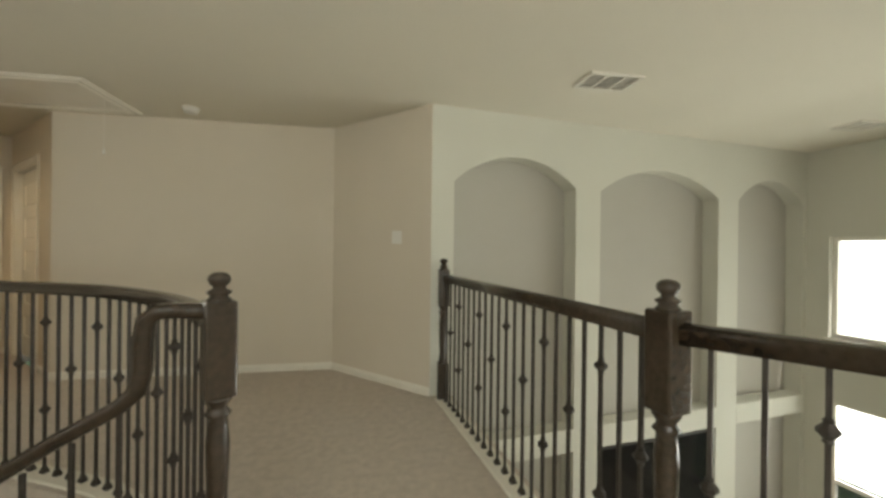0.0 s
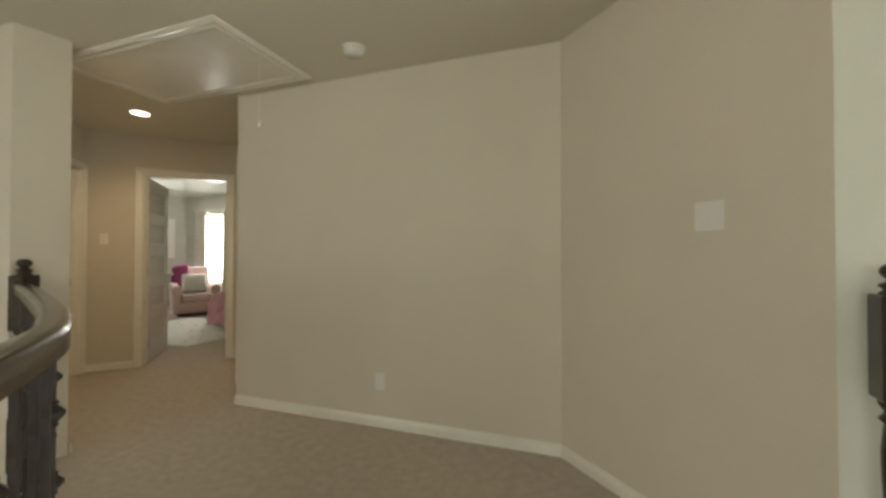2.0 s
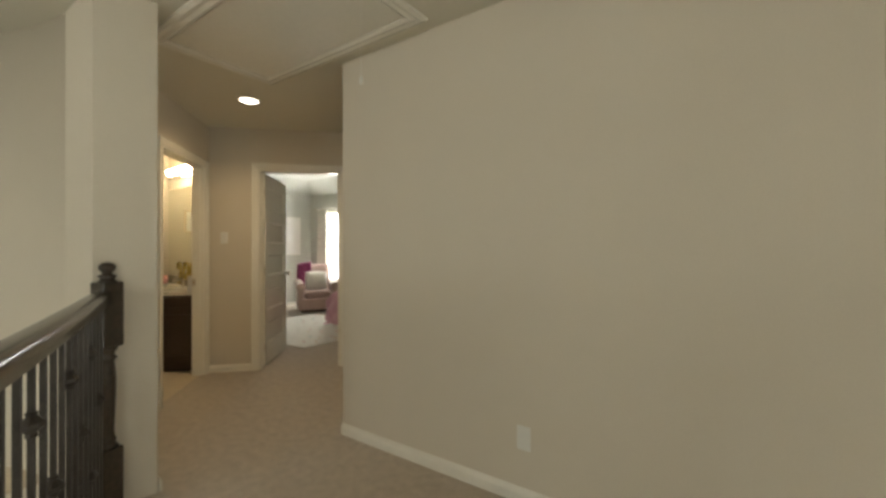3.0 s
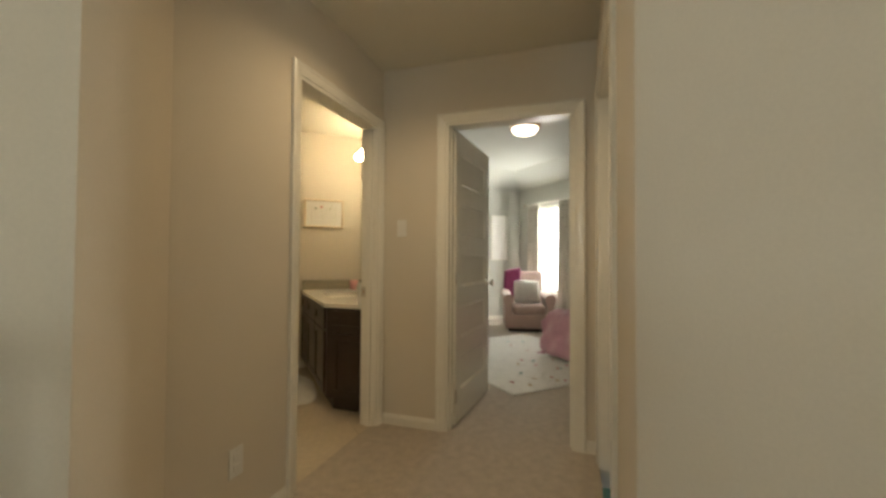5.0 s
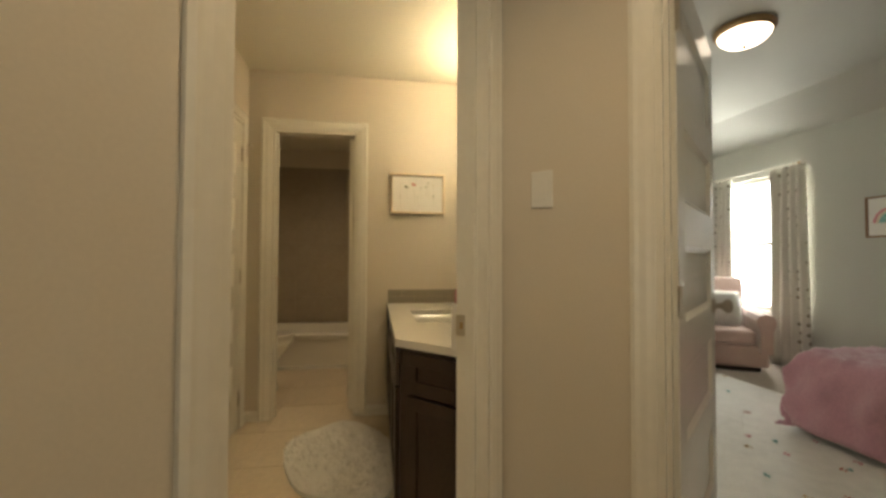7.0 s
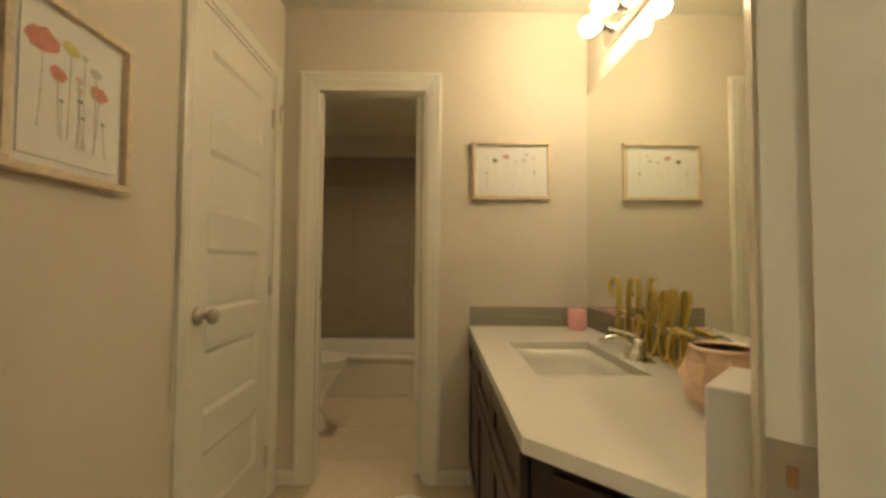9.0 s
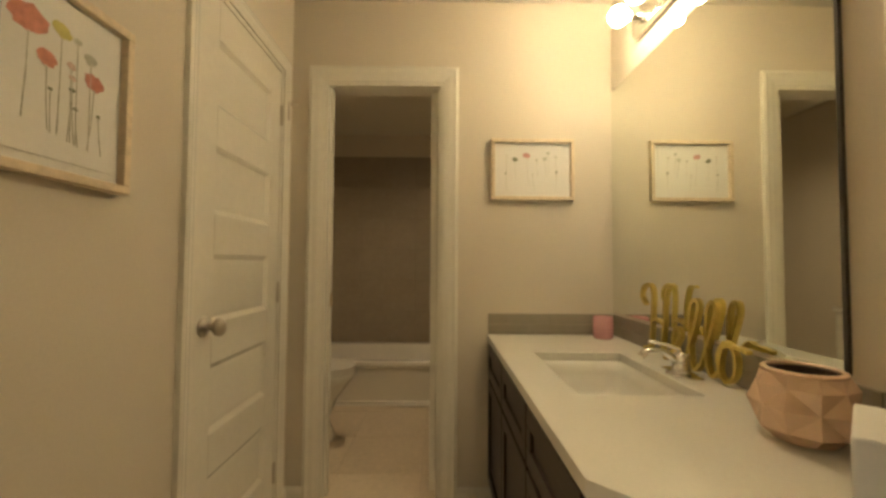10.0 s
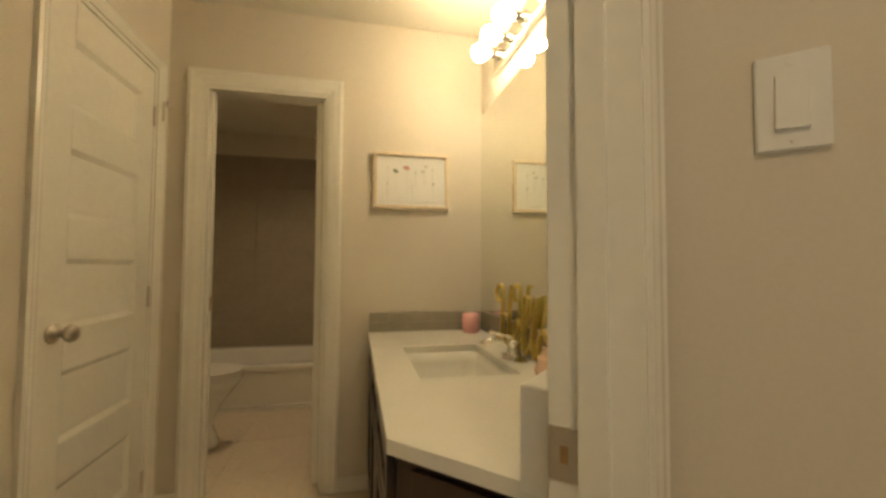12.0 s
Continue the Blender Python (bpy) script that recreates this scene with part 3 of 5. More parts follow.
def set_baluster(i, x, y, z, r):
    k = i % 4
    m = pose(x, y, z, 0, 0, r)
    if not used[k]:
        MASTER[k].matrix_world = m
        used[k] = True
    else:
        copy_thing(MASTER[k], m)


def run_length(pts):
    d = [0.0]
    for a, b in zip(pts, pts[1:]):
        d.append(d[-1] + math.hypot(b[0] - a[0], b[1] - a[1]))
    return d


def at_length(pts, d, s):
    for i in range(len(pts) - 1):
        if s <= d[i + 1]:
            f = (s - d[i]) / (d[i + 1] - d[i])
            a, b = pts[i], pts[i + 1]
            return a[0] + f * (b[0] - a[0]), a[1] + f * (b[1] - a[1]), math.degrees(math.atan2(b[1] - a[1], b[0] - a[0]))
    return (*pts[-1], 0)


def railing(pts, step, first=0):
    d = run_length(pts)
    e = thing("handrail", Matrix.Identity(4), "dark stained polished wooden handrail of the balcony", "handrail")
    part("rail", sweep([(x, y, RAIL_Z) for x, y in pts], RAIL), WOOD, e, "", True)
    n = int(round((d[-1] - 0.1) / step))
    for i in range(n):
        x, y, r = at_length(pts, d, 0.05 + (i + 0.5) * (d[-1] - 0.1) / n)
        set_baluster(i + first, x, y, 0.0, r)
    bm = sweep([(x, y, 0.0) for x, y in pts], [(-0.065, -0.31), (0.065, -0.31), (0.065, 0.008), (0.060, 0.013), (-0.060, 0.013), (-0.065, 0.008)])
    struct("curb", bm, TRIM, "white painted balcony curb under the balusters")


railing([NEWEL_F, NEWEL_R], 0.098)
railing([NEWEL_R, NEWEL_E], 0.12, 1)
railing(EDGE, 0.095, 2)

# stair rail with its gooseneck
pts = [Vector((-0.15, 1.24, RAIL_Z)), Vector((-0.24, 1.255, RAIL_Z)), Vector((-0.30, 1.265, RAIL_Z - 0.004)), Vector((-0.335, 1.27, RAIL_Z - 0.03)), Vector((-0.345, 1.272, RAIL_Z - 0.09)), Vector((-0.348, 1.275, 0.84)), Vector((-0.365, 1.28, 0.775)), Vector((-0.42, 1.285, 0.725)), Vector((-0.60, 1.30, 0.625))]
pts += [Vector((-0.60 - 0.28 * k, 1.30 + 0.002 * k, 0.625 - 0.175 * k)) for k in range(1, 9)]
e = thing("stair_handrail", Matrix.Identity(4), "dark stained stair handrail rising into a gooseneck", "handrail")
bm = bmesh.new()
sec = [(-0.028, -0.024), (0.028, -0.024), (0.031, 0.0), (0.022, 0.020), (0.0, 0.025), (-0.022, 0.020), (-0.031, 0.0)]
rings = []
for i, p in enumerate(pts):
    t = (pts[min(i + 1, len(pts) - 1)] - pts[max(i - 1, 0)]).normalized()
    side = Vector((0, 1, 0))
    u = side.cross(t).normalized() * -1
    rings.append([bm.verts.new(p + side * a + u * b) for a, b in sec])
for a, b in zip(rings, rings[1:]):
    for k in range(len(sec)):
        bm.faces.new((a[k], a[(k + 1) % len(sec)], b[(k + 1) % len(sec)], b[k]))
bm.faces.new(rings[0])
bm.faces.new(rings[-1][::-1])
part("rail", bm, WOOD, e, "", True)
for k in range(16):
    x = -0.42 - 0.13 * k
    zt = 0.70 - 0.625 * 0.13 * k
    st = thing("stair_baluster", pose(x, 1.285, 0), "slim dark iron baluster of the stair rail", "baluster", "iron balusters of the stair")
    lo = -0.175 * (int((-x - 0.2) / 0.28) + 1)
    part("bar", box(-0.0065, 0.0065, -0.0065, 0.0065, lo, zt), IRON, st)
    part("shoe", moved(lathe([(0.020, 0), (0.020, 0.010), (0.010, 0.030)], 4), pose(0, 0, lo, 0, 0, 45)), IRON, st)
    if k % 2:
        part("knuckle", lathe([(0.009, -0.030), (0.013, -0.026), (0.010, -0.020), (0.024, -0.005), (0.024, 0.005), (0.010, 0.020), (0.013, 0.026), (0.009, 0.030)], 8, at=(0, 0, (lo + zt) / 2 + (0.1 if k % 4 == 1 else -0.12))), IRON, st)
stairs = tagged(thing("stairs", Matrix.Identity(4), "carpeted stairs going down from the hall", "stairs"), kind="structure")
for k in range(16):
    x1 = -0.2 - 0.28 * k
    z = -0.175 * (k + 1)
    part("step", box(x1 - 0.30, x1, 0.1, 1.34, z - 0.175 if k < 15 else LOW, z, 0.012), CARPET, stairs)
# hall fittings
e = thing("attic_hatch", pose(0, 0, H), "white framed attic hatch in the ceiling", "hatch")
ax0, ax1, ay0, ay1 = -3.17, -1.72, 3.20, 4.0
part("hatch_panel", box(ax0 + 0.09, ax1 - 0.09, ay0 + 0.09, ay1 - 0.09, -0.012, 0.01, 0.003), TRIM, e)
bm = bmesh.new()
prof = [(0.0, 0.0), (0.0, -0.012), (0.02, -0.022), (0.045, -0.016), (0.065, -0.024), (0.085, -0.014), (0.085, 0.0)]
ring = [[], [], [], []]
for d, z in prof:
    for k, (x, y) in enumerate(((ax0 + d, ay0 + d), (ax1 - d, ay0 + d), (ax1 - d, ay1 - d), (ax0 + d, ay1 - d))):
        ring[k].append(bm.verts.new((x, y, z)))
for k in range(4):
    a, b = ring[k], ring[(k + 1) % 4]
    for i in range(len(prof) - 1):
        bm.faces.new((a[i], a[i + 1], b[i + 1], b[i]))
part("moulding", bm, TRIM, e)

e = thing("smoke_detector", pose(-1.215, 3.75, H), "round white smoke detector on the ceiling", "smoke detector")
part("base", lathe([(0.070, 0), (0.070, -0.014), (0.064, -0.018)], 24), PLASTIC, e, "", True)
part("cover", lathe([(0.060, -0.016), (0.058, -0.036), (0.048, -0.046), (0.020, -0.048)], 24), PLASTIC, e, "", True)


def can_light(x, y, z):
    e = thing("recessed_light", pose(x, y, z), "lit recessed ceiling light with white trim", "ceiling light")
    part("trim_ring", lathe([(0.098, 0.0), (0.098, -0.006), (0.076, -0.008), (0.072, 0.0)], 28), TRIM, e, "", True)
    part("lens", lathe([(0.071, -0.006), (0.05, -0.010), (0.01, -0.012)], 28), CANLIGHT, e, "glowing warm lens", True)


can_light(-3.63, 4.085, H)
d = bpy.data.lights.new("can_light_beam", "SPOT")
d.energy, d.color, d.spot_size, d.spot_blend, d.shadow_soft_size = CAN_W, WARM, radians(150), 0.8, 0.06
o = new("can_light_beam", d)
o.location = (-3.63, 4.085, H - 0.03)


def ceiling_vent(x0, x1, y0, y1):
    e = thing("ceiling_vent", pose(0, 0, H), "white louvred air vent in the ceiling", "air vent")
    part("backing", box(x0 + 0.02, x1 - 0.02, y0 + 0.02, y1 - 0.02, -0.003, -0.001), NICHE, e)
    bm = bmesh.new()
    for a in ((x0, x1, y0, y0 + 0.025), (x0, x1, y1 - 0.025, y1), (x0, x0 + 0.025, y0 + 0.025, y1 - 0.025), (x1 - 0.025, x1, y0 + 0.025, y1 - 0.025)):
        box(*a, -0.014, 0.0, bm=bm)
    for f in (1 / 3, 2 / 3):
        xx = x0 + (x1 - x0) * f
        box(xx - 0.008, xx + 0.008, y0 + 0.025, y1 - 0.025, -0.014, -0.004, bm=bm)
    part("frame", bm, TRIM, e)
    n = 9
    for k in range(n):
        yy = y0 + 0.03 + (y1 - y0 - 0.06) * (k + 0.5) / n
        part("slat", moved(box(x0 + 0.025, x1 - 0.025, -0.007, 0.007, -0.001, 0.001), pose(0, yy, -0.009, 35, 0, 0)), TRIM, e)


ceiling_vent(1.80, 2.20, 2.36, 2.63)
ceiling_vent(4.70, 5.05, 2.80, 3.05)
wall_plate("light_switch", along(BEND, N0)[0] @ pose(0.865, 0, 1.33), 0.115, 0.115, "white double switch plate on the angled wall", "switch")
wall_plate("light_switch", mBed @ pose(0.150, 0, 1.335), 0.07, 0.115, "white rocker switch between two door casings", "switch")
wall_plate("power_outlet", along(HC, BEND)[0] @ pose(1.28, 0, 0.31), 0.07, 0.115, "white power outlet low on the hall wall", "socket")
wall_plate("power_outlet", mBath @ pose(0.30, 0, 0.32), 0.07, 0.115, "white power outlet low beside the bathroom door", "socket")
for z in (1.35, 1.12):
    wall_plate("light_switch", mBath @ pose(1.56 + 0.23, 0.115, z, 0, 0, 180), 0.078, 0.118, "white switch plate beside the mirror", "switch")
e = thing("pull_cord", pose(-1.80, 3.60, H - 0.012), "thin white attic hatch pull cord with a small bead", "pull cord")
part("cord", lathe([(0.0012, -0.42), (0.0012, 0.002)], 6), PLASTIC, e)
part("bead", lathe([(0.003, -0.455), (0.009, -0.450), (0.010, -0.435), (0.006, -0.420), (0.002, -0.415)], 12), PLASTIC, e, "", True)

# great room screen in the middle recess
e = thing("television", mN @ pose(2.49, 0.02, 0), "black flat television in the recess below the niche", "television")
part("bezel", box(-0.74, 0.74, 0.02, 0.07, -1.62, -0.72, 0.006), DARKGLASS, e)
part("screen", box(-0.725, 0.725, 0.014, 0.021, -1.60, -0.735), BLACKGLASS, e)
# outside
struct("backdrop_garden", prism([(9.5, -9), (9.6, -9), (9.6, 10), (9.5, 10)], -3.5, -0.9), GRASS, "green garden beyond the windows")
struct("ground", box(-60, 60, -60, 60, -3.3, -3.2), GRASS, "ground outside")

# added fixture and spot out of view, fill light for the toilet room
can_light(-7.1, 3.35, H)
d = bpy.data.lights.new("toilet_room_fill", "SPOT")
d.energy, d.color, d.spot_size, d.spot_blend, d.shadow_soft_size = TOILET_FILL_W, WARM, radians(150), 0.8, 0.06
o = new("toilet_room_fill", d)
o.location = (-7.1, 3.35, H - 0.03)
# ---- bathroom things ----
TOP = 0.795
SIGN_X, SIGN_W, SIGN_H = -5.895, 0.41, 0.258
FRONT = 3.90
ch0, ch1 = P(-0.487, -0.018), P(-0.118, -0.018)
ch0 = (ch0[0], FRONT)
wend = P(-0.118, -0.525)
SX0, SX1, SY0, SY1 = -5.91, -5.40, 4.03, 4.36


def pieces(inset, z0, z1):
    """Counter outline in strips round the sink."""
    f, k = FRONT + inset, inset
    bm = bmesh.new()
    prism([(BX + 0.002, f), (SX0, f), (SX0, BM - 0.002), (BX + 0.002, BM - 0.002)], z0, z1, bm)
    prism([(SX0, f), (SX1, f), (SX1, SY0), (SX0, SY0)], z0, z1, bm)
    prism([(SX0, SY1), (SX1, SY1), (SX1, BM - 0.002), (SX0, BM - 0.002)], z0, z1, bm)
    prism([(SX1, f), (ch0[0] - k * 0.4, f), (ch1[0] - k * 1.1, ch1[1] + k * 0.4), (wend[0] - k, BM - 0.002), (SX1, BM - 0.002)], z0, z1, bm)
    bmesh.ops.remove_doubles(bm, verts=bm.verts, dist=0.0005)
    return bm


e = thing("countertop", Matrix.Identity(4), "white quartz vanity countertop with a clipped corner", "countertop")
part("slab", pieces(0.0, TOP - 0.03, TOP), QUARTZ, e)
e = thing("sink", Matrix.Identity(4), "white rectangular undermount porcelain sink", "sink")
bm = bmesh.new()
rows = []
for d, z in ((-0.012, TOP - 0.031), (0.006, TOP - 0.034), (0.014, TOP - 0.07), (0.03, TOP - 0.13), (0.06, TOP - 0.155), (0.12, TOP - 0.16)):
    ring = []
    x0, x1, y0, y1 = SX0 + d, SX1 - d, SY0 + d, SY1 - d
    r = 0.05 if d < 0.1 else 0.03
    for cx, cy, a0 in ((x1 - r, y1 - r, 0), (x0 + r, y1 - r, 90), (x0 + r, y0 + r, 180), (x1 - r, y0 + r, 270)):
        for q in range(5):
            a = radians(a0 + q * 22.5)
            ring.append(bm.verts.new((cx + r * math.cos(a), cy + r * math.sin(a), z)))
    rows.append(ring)
for a, b in zip(rows, rows[1:]):
    for k in range(len(a)):
        bm.faces.new((a[k], a[(k + 1) % len(a)], b[(k + 1) % len(a)], b[k]))
bm.faces.new(rows[-1])
part("basin", bm, PORCELAIN, e, "", True)
part("drain", lathe([(0.024, 0), (0.024, 0.003), (0.016, 0.004), (0.014, 0.002)], 20, at=((SX0 + SX1) / 2, 4.21, TOP - 0.160)), CHROME, e, "chrome drain", True)

van = thing("vanity_cabinet", Matrix.Identity(4), "dark espresso wooden vanity cabinet with panel doors", "cabinet")
fr = FRONT + 0.022
cc0, cc1 = (ch0[0] - 0.012, fr), (ch1[0] - 0.022, ch1[1] + 0.012)
bm = bmesh.new()
outline = [(BX + 0.004, fr), cc0, cc1, (wend[0] - 0.03, BM - 0.02), (BX + 0.004, BM - 0.02)]
for a, b in zip(outline, outline[1:] + outline[:1]):
    m, l = along(a, b)
    join(bm, box(0, l, 0.0, 0.018, 0.10, TOP - 0.031), m)
prism([(x, y) for x, y in outline], 0.10, 0.115, bm)
part("body", bm, CABINET, van)
kick = [(BX + 0.004, fr + 0.06), (cc0[0] - 0.03, fr + 0.06), (cc1[0] - 0.04, cc1[1] + 0.045), (wend[0] - 0.03, BM - 0.02), (BX + 0.004, BM - 0.02)]
part("toe_kick", prism(kick, 0.0, 0.10), CABINET, van)


def panel_front(m, x0, x1, z0, z1, name):
    """Recessed panel front lying on a cabinet face, y < 0 outwards."""
    f = 0.05
    o = part(name, moved(box(x0 + f - 0.004, x1 - f + 0.004, -0.010, -0.001, z0 + f - 0.004, z1 - f + 0.004), m), CABINET, van)
    for nm, a in (("rail", (x0, x1, z0, z0 + f)), ("rail", (x0, x1, z1 - f, z1)), ("stile", (x0, x0 + f, z0 + f, z1 - f)), ("stile", (x1 - f, x1, z0 + f, z1 - f))):
        part(nm, moved(box(a[0], a[1], -0.019, -0.001, a[2], a[3], 0.002), m), CABINET, o)
    return o


mF, lF = along((BX + 0.004, fr), cc0)
w3 = (lF - 0.04) / 3
for k in range(3):
    x0 = 0.015 + k * (w3 + 0.004)
    panel_front(mF, x0, x0 + w3 - 0.006, 0.60, 0.755, "drawer_front")
    panel_front(mF, x0, x0 + w3 - 0.006, 0.125, 0.585, "door")
mG, lG = along(cc0, cc1)
panel_front(mG, 0.05, lG - 0.02, 0.59, 0.745, "drawer_front")
panel_front(mG, 0.05, lG - 0.02, 0.125, 0.575, "door")

# backsplash tiles
def splash(m, length):
    e = thing("backsplash", m, "taupe glossy tile backsplash along the counter", "backsplash")
    part("bed", box(0.004, length, -0.006, -0.001, TOP + 0.001, TOP + 0.10), GROUT, e)
    for row in range(2):
        x = 0.004 - (0.1 if row else 0)
        while x < length:
            a, b = max(x, 0.004), min(x + 0.2, length)
            if b - a > 0.02:
                part("tile", box(a + 0.001, b - 0.001, -0.011, -0.005, TOP + 0.002 + row * 0.049, TOP + 0.049 + row * 0.049, 0.001, seg=1), SPLASH, e)
            x += 0.2


splash(pose(BX + 0.001, FRONT, 0, 0, 0, 90), BM - FRONT - 0.014)
splash(pose(BX + 0.012, BM - 0.001, 0), wend[0] - BX - 0.03)
splash(pose(*P(-0.116, -0.50), 0, 0, 0, math.degrees(math.atan2(UY, UX))), 0.46)

e = thing("mirror", Matrix.Identity(4), "large frameless wall mirror above the vanity", "mirror")
part("glass", box(BX + 0.012, -5.185, BM - 0.008, BM - 0.001, TOP + 0.112, 1.985), mirror_m, e)
part("edge_strip", box(-5.184, -5.176, BM - 0.010, BM - 0.001, TOP + 0.112, 1.985), DARKGLASS, e)

# vanity light with round bulbs
e = thing("vanity_light", Matrix.Identity(4), "chrome vanity light bar with four lit globe bulbs", "wall lamp")
part("back_plate", box(-6.04, -5.43, BM - 0.03, BM - 0.001, 2.095, 2.205, 0.006), CHROME, e)
for x in (-5.96, -5.813, -5.66, -5.51):
    part("socket", moved(lathe([(0.026, 0), (0.026, 0.012), (0.019, 0.016), (0.019, 0.05)], 16), pose(x, BM - 0.03, 2.15, 90, 0, 0)), CHROME, e, "", True)
    prof = [(0.016, 0.045), (0.02, 0.052)] + [(0.041 * math.sin(radians(a)), 0.093 - 0.041 * math.cos(radians(a))) for a in range(30, 180, 15)] + [(0.004, 0.1338)]
    part("bulb", moved(lathe(prof, 20), pose(x, BM - 0.03, 2.15, 90, 0, 0)), BULB, e, "lit warm globe bulb", True)

# faucet
e = thing("faucet", pose(-5.60, 4.415, TOP) @ Matrix.Diagonal((1, 1, 0.8, 1)), "chrome single-hole bathroom faucet with lever", "faucet")
part("base", lathe([(0.045, 0), (0.045, 0.006), (0.028, 0.014), (0.023, 0.05), (0.026, 0.075), (0.018, 0.088)], 20), CHROME, e, "", True)
part("spout", sweep(spline([(0, -0.01, 0.045), (0, -0.05, 0.085), (0, -0.10, 0.09), (0, -0.125, 0.07)], 5), round_profile(0.013, 10), up=Vector((1, 0, 0))), CHROME, e, "", True)
part("lever", sweep(spline([(0, 0, 0.085), (0, -0.02, 0.105), (-0.02, -0.09, 0.125)], 5), round_profile(0.008, 8), up=Vector((1, 0, 0))), CHROME, e, "", True)
part("spread_plate", box(-0.075, 0.075, -0.025, 0.025, 0.0005, 0.012, 0.005), CHROME, e)

e = thing("candle", pose(-6.225, 4.425, TOP), "pink glass jar candle on the counter", "candle")
part("jar", lathe([(0.036, 0), (0.043, 0.006), (0.046, 0.05), (0.044, 0.10), (0.041, 0.10), (0.040, 0.08), (0.005, 0.079)], 24), PINKGLASS, e, "", True)
part("wax", lathe([(0.038, 0.060), (0.038, 0.0795), (0.004, 0.080)], 20), LINEN, e)

# gold script sign: each letter a bent gold strip
sign = thing("word_sign", pose(SIGN_X, 4.468, TOP, 0, 0, 1), "gold script word sign standing on the counter", "sign")
STRIP = [(-0.0048, -0.009), (0.0048, -0.009), (0.0048, 0.009), (-0.0048, 0.009)]
CAPITAL_STEM = ((-0.03, 0.70), (-0.10, 0.82), (-0.06, 0.96), (0.05, 1.0), (0.10, 0.86), (0.08, 0.5), (0.05, 0.15), (0.0, 0.03), (-0.06, 0.07))
CAPITAL_BAR = ((0.42, 1.0), (0.33, 0.97), (0.28, 0.70), (0.27, 0.48), (0.15, 0.52), (0.07, 0.45))
CAPITAL_FOOT = ((0.27, 0.48), (0.24, 0.15), (0.28, 0.02), (0.34, 0.08))
LETTER_E = ((0.34, 0.08), (0.43, 0.22), (0.50, 0.38), (0.46, 0.48), (0.40, 0.36), (0.40, 0.14), (0.47, 0.02), (0.56, 0.12))
LETTER_L = ((0.56, 0.12), (0.67, 0.50), (0.73, 0.78), (0.69, 0.87), (0.63, 0.72), (0.62, 0.22), (0.67, 0.02), (0.75, 0.12))
LETTER_O = ((0.94, 0.12), (0.93, 0.30), (1.01, 0.45), (1.09, 0.34), (1.09, 0.14), (1.01, 0.02), (0.94, 0.12), (0.98, 0.38), (1.10, 0.42), (1.20, 0.40))
for stroke, dx in ((CAPITAL_STEM, 0), (CAPITAL_BAR, 0), (CAPITAL_FOOT, 0), (LETTER_E, 0), (LETTER_L, 0), (LETTER_L, 0.19), (LETTER_O, 0)):
    curve_pts = spline([((u + dx) * SIGN_W, 0.0, 0.006 + v * SIGN_H) for u, v in stroke], 5)
    part("letter_stroke", sweep(curve_pts, STRIP, up=Vector((0, 1, 0))), GOLD, sign)

# faceted pot
e = thing("planter", pose(-5.14, 4.38, TOP, 0, 0, 12) @ Matrix.Diagonal((1, 1, 0.92, 1)), "faceted rose gold ceramic pot on the counter", "planter")
n = 10
bm = bmesh.new()
rings = []
for i, (r, r2, z) in enumerate(((0.050, 0.050, 0.0), (0.080, 0.074, 0.026), (0.076, 0.090, 0.072), (0.082, 0.073, 0.116), (0.066, 0.066, 0.144))):
    rings.append([bm.verts.new(((r if k % 2 else r2) * math.cos(2 * math.pi * k / n), (r if k % 2 else r2) * math.sin(2 * math.pi * k / n), z)) for k in range(n)])
for i, (a, b) in enumerate(zip(rings, rings[1:])):
    for k in range(n):
        q = (k + 1) % n
        if (i + k) % 2:
            bm.faces.new((a[k], a[q], b[q]))
            bm.faces.new((a[k], b[q], b[k]))
        else:
            bm.faces.new((a[k], a[q], b[k]))
            bm.faces.new((a[q], b[q], b[k]))
bm.faces.new(rings[0][::-1])
part("pot", bm, ROSE, e)
bm = bmesh.new()
rows = [[bm.verts.new((r * math.cos(2 * math.pi * k / 24), r * math.sin(2 * math.pi * k / 24), z)) for k in range(24)] for r, z in ((0.058, 0.146), (0.056, 0.10), (0.045, 0.03))]
for a, b in zip(rows, rows[1:]):
    for k in range(24):
        bm.faces.new((a[k], b[k], b[(k + 1) % 24], a[(k + 1) % 24]))
bm.faces.new(rows[-1])
part("inside", bm, POTINSIDE, e, "dark brown hollow inside", True)
bm = bmesh.new()
rows = [[bm.verts.new((r * math.cos(2 * math.pi * k / 24), r * math.sin(2 * math.pi * k / 24), z)) for k in range(24)] for r, z in ((0.067, 0.141), (0.067, 0.147), (0.064, 0.1495), (0.059, 0.1495), (0.057, 0.146), (0.057, 0.141))]
for a, b in zip(rows, rows[1:] + rows[:1]):
    for k in range(24):
        bm.faces.new((a[k], a[(k + 1) % 24], b[(k + 1) % 24], b[k]))
part("rim", bm, ROSE, e, "pale glazed rim", True)

e = thing("tissue_box", mBath @ pose(1.56 + 0.064, 0.152, TOP, 0, 0, -2), "white box standing on the counter end", "box")
part("carton", box(-0.076, 0.072, -0.030, 0.030, 0, 0.163, 0.003), PAPER, e)
for k in range(7):
    part("print_mark", box(-0.055 + 0.017 * k, -0.046 + 0.017 * k, 0.0299, 0.0308, 0.03 + 0.02 * (k % 3), 0.045 + 0.02 * (k % 3)), (PINK, YELLOW, STEM)[k % 3], e)


